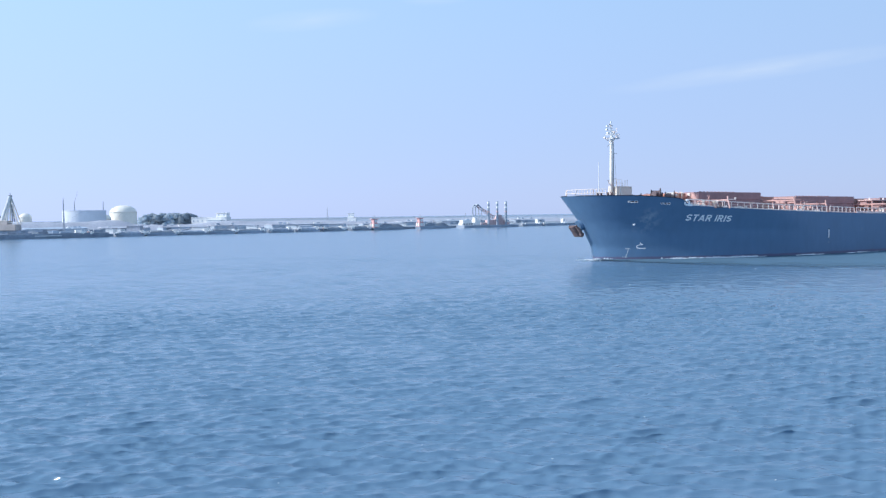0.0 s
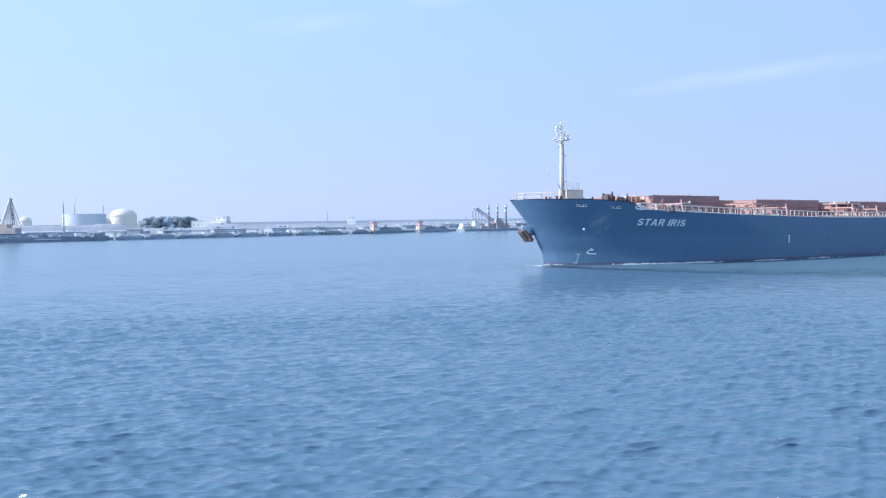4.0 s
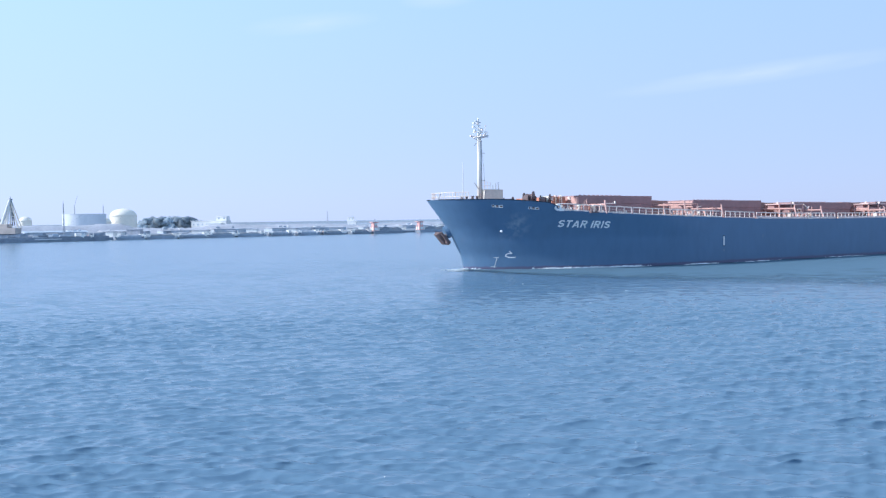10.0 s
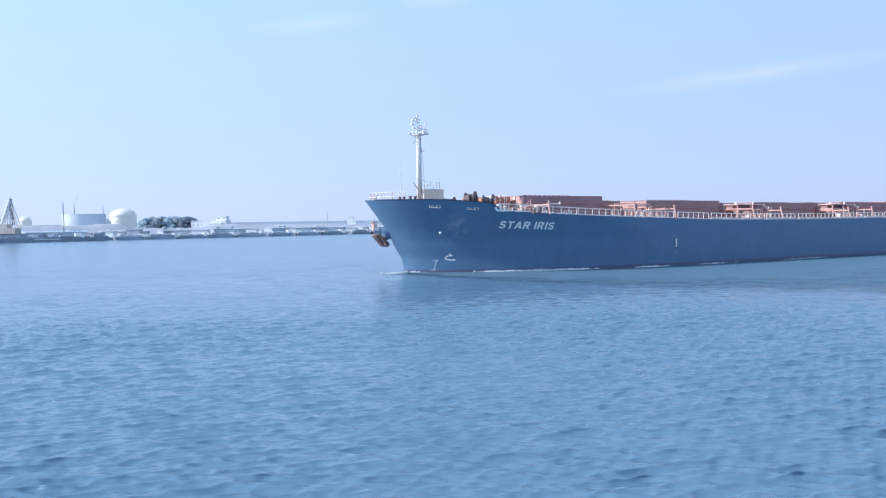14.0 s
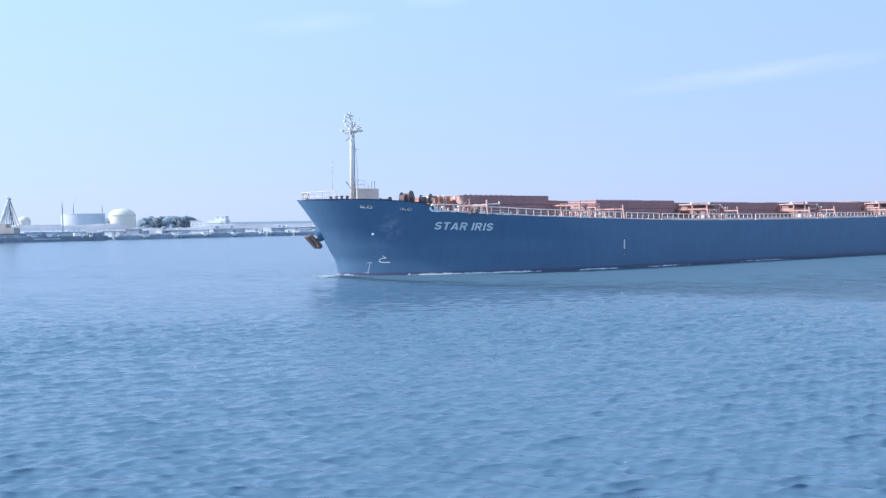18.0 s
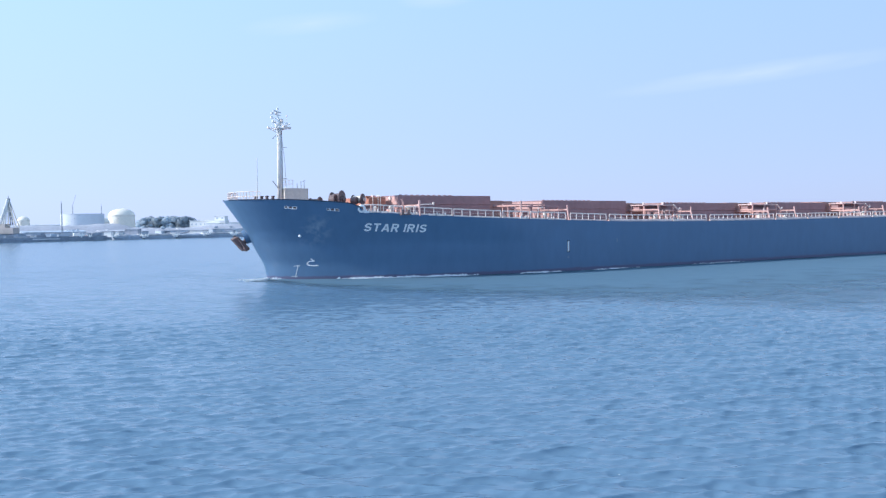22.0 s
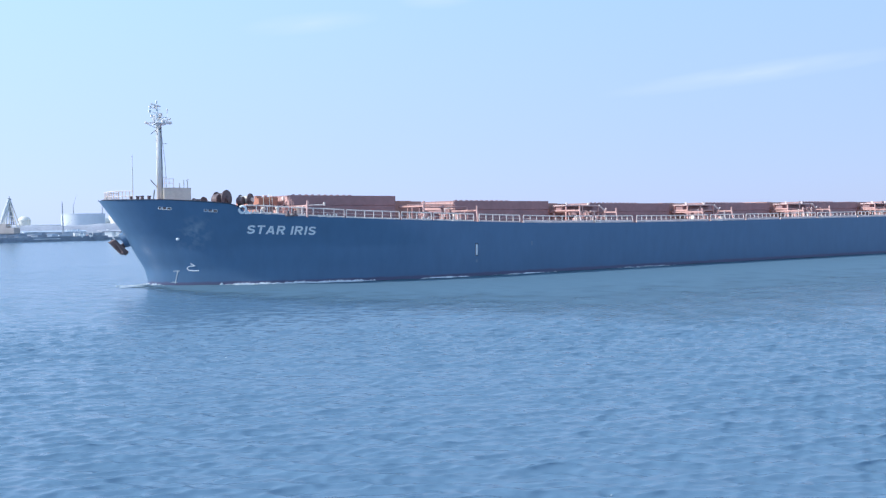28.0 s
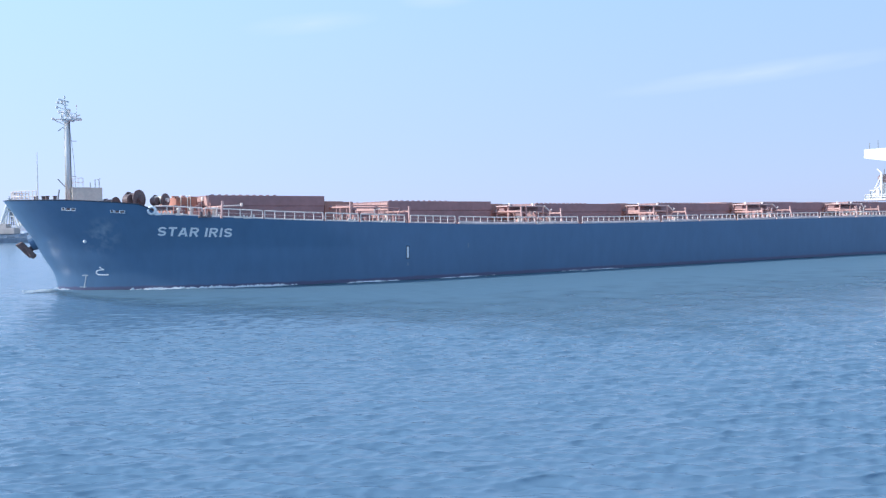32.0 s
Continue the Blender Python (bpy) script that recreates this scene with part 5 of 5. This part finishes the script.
def make_long_jetty():
    t = thing("moored_pontoon", quay_pose(2.5, 0.5, 0), "long dark pontoon with pale deck boxes", "pontoon")
    bm = bmesh.new()
    box(bm, 0, 0, -0.8, 93, 7, 3.4, 0.15)
    part("hull", bm, BARGE, t)
    rnd = random.Random(5)
    for x, ln, hgt in ((3, 3.5, 0.7), (9, 6.0, 0.5), (17, 4.0, 0.9), (22, 2.5, 1.3), (27, 5.0, 0.8), (33, 3.0, 1.5), (41, 7.0, 1.4)):
        bm = bmesh.new()
        box(bm, x, rnd.uniform(-1, 2), 2.6, ln, 2.4, hgt, 0.12)
        part("deck_box", bm, (BLDG, SHED, BARGE)[int(rnd.random() * 3)] if x < 40 else BARGE, t)
    bm = bmesh.new()
    box(bm, 18.5, -3.55, 1.35, 12, 0.2, 0.35, 0.04)
    part("fender_rail", bm, BLDG, t, "white painted fender rail")
    clutter(t, rnd, 33.5, 39.5, -3.2, 2.9, 14)


make_long_jetty()


def make_sand_boat(d, length, label):
    """An orange-red wheelhouse boat with a long dark heap in its hold."""
    t = thing("hopper_boat", quay_pose(d, -1.0, 0), label, "boat", "hopper boats")
    bm = bmesh.new()
    vs = box(bm, length * 0.42, 0, -0.8, length, 6, 2.6)
    for v in vs:
        if v.co.z < 0:
            v.co.x = length * 0.42 + (v.co.x - length * 0.42) * 0.9
    part("hull", bm, BARGE, t)
    bm = bmesh.new()
    n = 24
    prev = None
    for k in range(n + 1):
        u = k / n
        z = 1.8 + 2.6 * min(1, 4 * u) ** 0.8 * min(1, 3.4 * (1 - u)) ** 0.8 * (0.8 + 0.2 * math.sin(9 * u + d))
        x = length * (0.12 + 0.78 * u)
        row = [bm.verts.new((x, -2.6, 1.7)), bm.verts.new((x, -1.0, z)), bm.verts.new((x, 1.0, z)), bm.verts.new((x, 2.6, 1.7))]
        if prev:
            for j in range(3):
                bm.faces.new((prev[j], row[j], row[j + 1], prev[j + 1]))
        prev = row
    part("heap", bm, HEAP, t, "dark heap of bulk cargo")
    bm = bmesh.new()
    box(bm, 0, 0, 1.8, 3.2, 4.2, 2.6, 0.08)
    box(bm, 0, 0, 4.4, 2.4, 3.2, 2.4, 0.08)
    box(bm, 0, 0, 6.8, 4.6, 3.8, 0.35, 0.05)
    house = part("deckhouse", bm, REDBOAT, t, "orange-red deckhouse in haze-pale colour")
    bm = bmesh.new()
    box(bm, 0.2, -1.65, 5.2, 1.6, 0.08, 1.1)
    box(bm, 2.2, 0, 1.9, 1.0, 3.4, 2.2, 0.05)
    part("window", bm, BLDG, house)
    for x, y, z, sx, sy, sz in ((0.2, -2.12, 2.2, 2.4, 0.1, 1.7), (-1.62, 0, 2.3, 0.1, 3.0, 1.6), (0.2, -1.62, 4.6, 0.5, 0.1, 2.0)):
        bm = bmesh.new()
        box(bm, x, y, z, sx, sy, sz, 0.02)
        part("side_panel", bm, BLDG, house, "white painted side panel")
    bm = bmesh.new()
    rod(bm, (0.3, 0, 7.1), (0.3, 0, 9.2), 0.12)
    rod(bm, (-1.6, 0, 1.8), (-1.9, 0, 5.2), 0.15)
    part("mast", bm, STEEL, t)


make_sand_boat(200.9, 22, "orange-red hopper boat with a dark heap")
make_sand_boat(233.0, 23, "orange-red hopper boat with a dark heap")


def make_jackup():
    """Working barge with three banded spuds, a gantry and a white house."""
    t = thing("jack_up_barge", quay_pose(283.2, -2, 0, -8), "grey jack-up working barge with three banded legs", "barge")
    bm = bmesh.new()
    box(bm, 1, 0, -0.8, 40, 12, 2.6, 0.2)
    part("pontoon", bm, BARGE, t, "dull grey pontoon")
    for k, x in enumerate((0.7, 7.2, 13.6)):
        bm = bmesh.new()
        rod(bm, (x, -2, -1), (x, -2, 17.0), 0.75, seg=12)
        leg = part("leg", bm, BLACKISH, t)
        for z in (15.6, 12.6, 9.8):
            bm = bmesh.new()
            rod(bm, (x, -2, z), (x, -2, z + 1.2), 0.8, seg=12)
            part("band", bm, STRIPE if z < 12 else BLDG, leg, "painted band")
    bm = bmesh.new()
    for e in (-2.0, 2.0):
        rod(bm, (-8.6, e, 1.8), (-8.8, e, 13.6), 0.36, seg=8)
        rod(bm, (-4.2, e, 1.8), (-4.4, e, 12.8), 0.32, seg=8)
        rod(bm, (-8.8, e, 13.6), (-7.0, e, 15.2), 0.42, seg=8)
        rod(bm, (-7.0, e, 15.2), (-4.4, e, 12.8), 0.36, seg=8)
    rod(bm, (-7.0, -2.0, 15.0), (-7.0, 2.0, 15.0), 0.45)
    rod(bm, (-8.8, -2.0, 13.4), (-8.8, 2.0, 13.4), 0.45)
    part("gantry", bm, BLACKISH, t, "dark arched gantry")
    bm = bmesh.new()
    for e in (-1, 1):
        rod(bm, (-6.6, e, 14.8), (5.5, e, 7.4), 0.20)
        rod(bm, (-6.2, e, 13.4), (5.5, e, 5.6), 0.16)
    for k in range(9):
        u = k / 9
        rod(bm, (-6.5 + 12 * u, -1, 14.7 - 7.4 * u), (-5.2 + 11.6 * u, 1, 12.6 - 7.4 * u), 0.12)
    part("boom", bm, STRIPE, t, "haze-pale red lattice boom")
    bm = bmesh.new()
    box(bm, 7.5, 2, 1.8, 19, 6, 1.5, 0.1)
    box(bm, 4.0, 2, 3.3, 5, 5, 1.7, 0.1)
    box(bm, 12.5, 2, 3.3, 6, 4, 1.3, 0.1)
    vs = box(bm, 9.8, 1, 3.3, 8, 3, 5.0, 0.0)
    for v in vs:
        if v.co.z > 6:
            v.co.x = 9.8 + (v.co.x - 9.8) * 0.3
    for k in range(5):
        rod(bm, (2.5 + 2.6 * k, -0.5, 3.3), (3.3 + 2.3 * k, -0.3, 5.6 + 1.2 * (k % 3)), 0.22)
    part("machinery", bm, MACHINE, t, "haze-pale red machinery")
    bm = bmesh.new()
    box(bm, -14.6, 0, 1.8, 8.4, 6, 1.7, 0.1)
    box(bm, -15.2, 0, 3.5, 6.0, 5, 1.7, 0.1)
    box(bm, -7.4, 0, 1.8, 4.0, 5, 3.4, 0.1)
    box(bm, -8.2, 0, 5.2, 2.0, 3, 1.5, 0.1)
    house = part("deckhouse", bm, BLDG, t, "white deckhouse")
    for k in range(4):
        bm = bmesh.new()
        box(bm, -17.4 + 1.8 * k, -3.03, 2.3, 0.9, 0.06, 0.7)
        part("window", bm, GLASS, house)
    bm = bmesh.new()
    rod(bm, (-15, 0, 6.0), (-15, 0, 9.6), 0.12)
    part("mast", bm, STEEL, t)


make_jackup()


def make_building(name, x, y, blocks, label, mat, win=True):
    t = thing(name, pose(x, y, 1.6), label, "building")
    for bx, by, bz, sx, sy, sz in blocks:
        bm = bmesh.new()
        box(bm, bx, by, bz, sx, sy, sz, 0.05)
        wall = part("wall", bm, mat, t)
        bm = bmesh.new()
        box(bm, bx, by, bz + sz, sx + 0.6, sy + 0.6, 0.35, 0.05)
        part("roof", bm, BLDG if win else ROOF, t)
        if win:
            n = max(2, int(sx / 3.2))
            for lev in range(max(1, int(sz / 3.4))):
                for k in range(n):
                    bm = bmesh.new()
                    box(bm, bx - sx / 2 + sx * (k + 0.5) / n, by - sy / 2 - 0.02, bz + 1.1 + 3.2 * lev, 1.3, 0.08, 1.3)
                    part("window", bm, PANE, wall)
    return t


make_building("office_building", -187, 686, [(0, 0, 0, 28, 14, 7.6), (9.5, 0, 7.95, 8.2, 10, 3.1), (5, -9, 0, 11.5, 5, 5.6)],
              "white flat-roofed office building among trees", BLDG)
make_building("control_tower", -96.5, 900, [(0, 0, 0, 9, 8, 5.5), (-1, 0, 5.85, 6, 6, 4.0)], "pale square building with a taller upper floor", BLDG)
for d, back, w, hgt, mat, label in ((66.0, 16, 7.0, 3.6, ROOF, "dark covered trailer parked on the quay"), (54.5, 18, 4.0, 2.6, BLDG, "small white cabin on the quay"),
                                    (101, 15, 9.0, 2.4, BLDG, "low white store on the quay"), (131, 16, 6.0, 2.5, BLDG, "small white cabin on the quay")):
    p = quay(d, back)
    make_building("quay_store", p.x, p.y, [(0, 0, 0, w, 5, hgt)], label, mat, False)
rnds = random.Random(12)
for k in range(22):
    p = quay(18 + k * 15.5 + rnds.uniform(-4, 4), rnds.uniform(22, 50))
    make_building("quay_shed", p.x, p.y, [(0, 0, 0, rnds.uniform(4, 10), 6, rnds.uniform(1.0, 2.4))],
                  "low pale quay shed" if k % 3 == 0 else "low grey-roofed quay shed", BLDG if k % 3 == 0 else SHED, False)


def make_warehouse(d, back, length, height, seed):
    """A long low store with a shallow ridge roof, end doors and roof vents."""
    rnd = random.Random(seed)
    t = thing("warehouse", quay_pose(d, back, 1.6), "long low grey-blue warehouse behind the quay", "building", "warehouses behind the quay")
    bm = bmesh.new()
    box(bm, 0, 0, 0, length, 14, height)
    wall = part("wall", bm, SHED, t)
    bm = bmesh.new()
    a = [bm.verts.new((e * (length / 2 + 0.4), y, z)) for e in (-1, 1) for y, z in ((-7.4, height - 0.1), (0, height + 0.7), (7.4, height - 0.1))]
    bm.faces.new((a[0], a[3], a[4], a[1]))
    bm.faces.new((a[1], a[4], a[5], a[2]))
    bm.faces.new((a[0], a[1], a[2]))
    bm.faces.new((a[3], a[5], a[4]))
    bm.faces.new((a[0], a[2], a[5], a[3]))
    part("roof", bm, ROOF if rnd.random() < 0.8 else SHED, t)
    for k in range(int(length / 7)):
        bm = bmesh.new()
        box(bm, -length / 2 + 3.5 + k * 7, -7.04, 0.1, 3.0, 0.1, height * 0.75)
        part("door", bm, PANE if rnd.random() < 0.5 else BARGE, wall)
    for k in range(3):
        bm = bmesh.new()
        box(bm, rnd.uniform(-0.4, 0.4) * length, rnd.uniform(-3, 0), height + 0.1, rnd.uniform(1, 3), 1.5, rnd.uniform(0.8, 1.5), 0.05)
        part("roof_vent", bm, BLDG if rnd.random() < 0.25 else SHED, t)


for k in range(13):
    make_warehouse(-28 + k * 34 + rnds.uniform(-3, 3), 82 + rnds.uniform(-6, 6), rnds.uniform(24, 33), rnds.uniform(1.6, 2.6), 60 + k)


def make_breakwater():
    """A long low bank that closes the harbour basin behind the quay."""
    bm = bmesh.new()
    rnd = random.Random(2)
    rows = []
    for x in range(-700, 1500, 20):
        y = 1250 + 0.25 * x
        top = 3.4 + 0.0016 * (x + 200) + rnd.uniform(-0.3, 0.5)
        rows.append([bm.verts.new((x, y - 20, 1.2)), bm.verts.new((x, y - 4, top)), bm.verts.new((x, y + 6, top)), bm.verts.new((x, y + 30, 1.2))])
    for a, b in zip(rows, rows[1:]):
        for j in range(3):
            bm.faces.new((a[j], b[j], b[j + 1], a[j + 1]))
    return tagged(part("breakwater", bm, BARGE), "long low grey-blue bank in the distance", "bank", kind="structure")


make_breakwater()


def make_embankment():
    """A rough earth bank along the back of the quay, crest fitted to the camera's view, higher where the tanks stand.
    """
    crest = ((-200, 8.1), (50, 7.8), (72, 8.3), (84, 8.0), (94, 5.2), (134, 5.0), (150, 6.6), (176, 6.0), (202, 6.4), (240, 5.4), (262, 4.9), (317, 6.3), (433, 4.8), (900, 4.5))
    bm = bmesh.new()
    rnd = random.Random(31)
    rows = []
    for k in range(330):
        d = -160 + k * 2.6
        top = curve(crest, d) + 0.25 * math.sin(d * 0.09) + rnd.uniform(-0.22, 0.22)
        rows.append([bm.verts.new(quay(d + rnd.uniform(-0.8, 0.8), 130 + b, max(1.4, 1.5 + (top - 1.5) * f + rnd.uniform(-0.2, 0.2) * (0 < f < 1))))
                     for b, f in ((-16, 0), (-11, 0.45), (-6, 0.8), (0, 1), (5, 0.96), (14, 0))])
    for a, b in zip(rows, rows[1:]):
        for j in range(5):
            bm.faces.new((a[j], b[j], b[j + 1], a[j + 1]))
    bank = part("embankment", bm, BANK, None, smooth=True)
    return tagged(bank, "long rough mauve-grey earth bank behind the quay", "bank", kind="structure")


make_embankment()


def make_tree(x, y, height, seed):
    rnd = random.Random(seed)
    t = thing("tree", pose(x, y, 1.5, 0, 0, rnd.uniform(0, 360)), "broad tree coloured pale blue-green for haze", "tree", "trees beside the tanks")
    bm = bmesh.new()
    rod(bm, (0, 0, 0), (0.2, 0.1, height * 0.45), 0.35, 0.2, 8)
    for k in range(6):
        a = k * 1.05 + rnd.uniform(-.3, .3)
        rod(bm, (0.15, 0.1, height * (0.25 + 0.03 * k)), (math.cos(a) * height * 0.32, math.sin(a) * height * 0.32, height * rnd.uniform(0.55, 0.8)), 0.14, 0.05, 6)
    part("trunk", bm, BARK, t)
    co, fs = [], []
    ico = bmesh.new()
    bmesh.ops.create_icosphere(ico, subdivisions=2, radius=1.0)
    ico.verts.ensure_lookup_table()
    unit = [v.co.copy() for v in ico.verts]
    tris = [[v.index for v in f.verts] for f in ico.faces]
    ico.free()
    for _ in range(90):
        c = Vector((rnd.gauss(0, 0.2), rnd.gauss(0, 0.2), rnd.uniform(0.12, 0.78))) * height
        rad = height * rnd.uniform(0.10, 0.17)
        i = len(co)
        for v in unit:
            k = 1 + 0.08 * math.sin(5 * v.x + 3 * v.y + c.x) * math.sin(6 * v.z + c.y) + rnd.uniform(-0.07, 0.07)
            co.append(c + v * rad * k)
        fs += [tuple(i + q for q in t3) for t3 in tris]
        for _ in range(14):
            n = Vector((rnd.gauss(0, 1), rnd.gauss(0, 1), rnd.gauss(0, 1))).normalized()
            p = c + n * rad * rnd.uniform(0.95, 1.2)
            a = n.cross(Vector((rnd.gauss(0, 1), rnd.gauss(0, 1), rnd.gauss(0, 1)))).normalized()
            b = (n.cross(a) + n * rnd.uniform(-0.6, 0.6)) * rnd.uniform(0.25, 0.45)
            a = a * rnd.uniform(0.3, 0.5)
            i = len(co)
            co += [p - a, p - b, p + a, p + b]
            fs.append((i, i + 1, i + 2, i + 3))
    me = bpy.data.meshes.new("crown")
    me.from_pydata(co, [], fs)
    me.polygons.foreach_set("use_smooth", np.ones(len(fs), bool))
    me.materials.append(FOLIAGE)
    ob = new("crown", me)
    ob.parent = t


for k in range(12):
    make_tree(-250.5 + k * 3.4, 716 + (k % 3) * 6, 12.2 + 1.2 * math.sin(k * 2.1), 40 + k)


# ---------------------------------------------------------------- thin high cloud
def cloud_material(seed, strength):
    m = bpy.data.materials.new("thin_cirrus")
    m.use_nodes = True
    n, ln = m.node_tree.nodes, m.node_tree.links
    n.remove(n["Principled BSDF"])
    tc = n.new("ShaderNodeTexCoord")
    mp = n.new("ShaderNodeMapping")
    mp.inputs["Location"].default_value = (seed, seed * 0.7, 0)
    mp.inputs["Scale"].default_value = (0.0035, 0.02, 1)
    ln.new(tc.outputs["Object"], mp.inputs["Vector"])
    tx = n.new("ShaderNodeTexNoise")
    tx.inputs["Scale"].default_value = 1.0
    tx.inputs["Detail"].default_value = 5
    ln.new(mp.outputs[0], tx.inputs["Vector"])
    gr = n.new("ShaderNodeTexGradient")
    gr.gradient_type = "SPHERICAL"
    mg = n.new("ShaderNodeMapping")
    mg.inputs["Location"].default_value = (-1, -1, 0)
    mg.inputs["Scale"].default_value = (2, 2, 0)
    ln.new(tc.outputs["Generated"], mg.inputs["Vector"])
    ln.new(mg.outputs[0], gr.inputs["Vector"])
    mul = n.new("ShaderNodeMath")
    mul.operation = "MULTIPLY"
    ln.new(gr.outputs["Fac"], mul.inputs[0])
    ln.new(tx.outputs["Fac"], mul.inputs[1])
    sc = n.new("ShaderNodeMath")
    sc.operation = "MULTIPLY"
    sc.inputs[1].default_value = strength
    ln.new(mul.outputs[0], sc.inputs[0])
    em = n.new("ShaderNodeEmission")
    em.inputs["Color"].default_value = (0.85, 0.93, 1.0, 1)
    em.inputs["Strength"].default_value = 1.0
    tr = n.new("ShaderNodeBsdfTransparent")
    mix = n.new("ShaderNodeMixShader")
    ln.new(sc.outputs[0], mix.inputs[0])
    ln.new(tr.outputs[0], mix.inputs[1])
    ln.new(em.outputs[0], mix.inputs[2])
    ln.new(mix.outputs[0], n["Material Output"].inputs["Surface"])
    return m


def make_cloud(az, el, width, height, roll, seed, strength):
    """A thin streak of cirrus on the sky backdrop."""
    r = 4300
    c = Vector((math.sin(az) * math.cos(el), math.cos(az) * math.cos(el), math.sin(el))) * r
    bm = bmesh.new()
    bmesh.ops.create_grid(bm, x_segments=12, y_segments=4, size=0.5)
    for v in bm.verts:
        v.co = Vector((v.co.x * width, v.co.y * height, 0))
    ob = part("cloud", bm, cloud_material(seed, strength))
    ob.matrix_basis = look(c, (0, 0, 9), roll)
    ob.visible_shadow = False
    return tagged(ob, "faint white streak of cirrus", "cloud", kind="structure")


make_cloud(0.352, 0.154, 1500, 105, 175.4, 3.1, 0.62)
make_cloud(-0.150, 0.224, 700, 110, 174, 7.7, 0.5)
make_cloud(0.000, 0.252, 420, 110, 176, 5.2, 0.6)


# ---------------------------------------------------------------- what moves
def motions():
    rows = []
    rows_foam = []
    for k in range(17):
        t = 2.0 * k
        a = 0.519005 + 0.00056438 * (t - 16)
        am = 0.519005 + 0.00028219 * (t - 16)
        d = 2.87201 * (t - 16) + 0.00084262 * (t - 16) ** 2
        x = -16.158 - d * math.cos(am)
        y = 132.949 - d * math.sin(am)
        rows.append((t, pose(x, y, 0.727, 0, TRIM, math.degrees(a))))
        rows_foam.append((t, pose(x, y, WATER_Z, 0, 0, math.degrees(a))))
    walk(ship, rows)
    walk(foam, rows_foam)
    walk(flecks, [(t, pose(-0.12 * t, -0.35 * t, WATER_Z)) for t in (0, 8, 16, 24, 32)])
    walk(water, [(t, pose(-0.12 * t, -0.35 * t, WATER_Z)) for t in (0, 8, 16, 24, 32)])


motions()
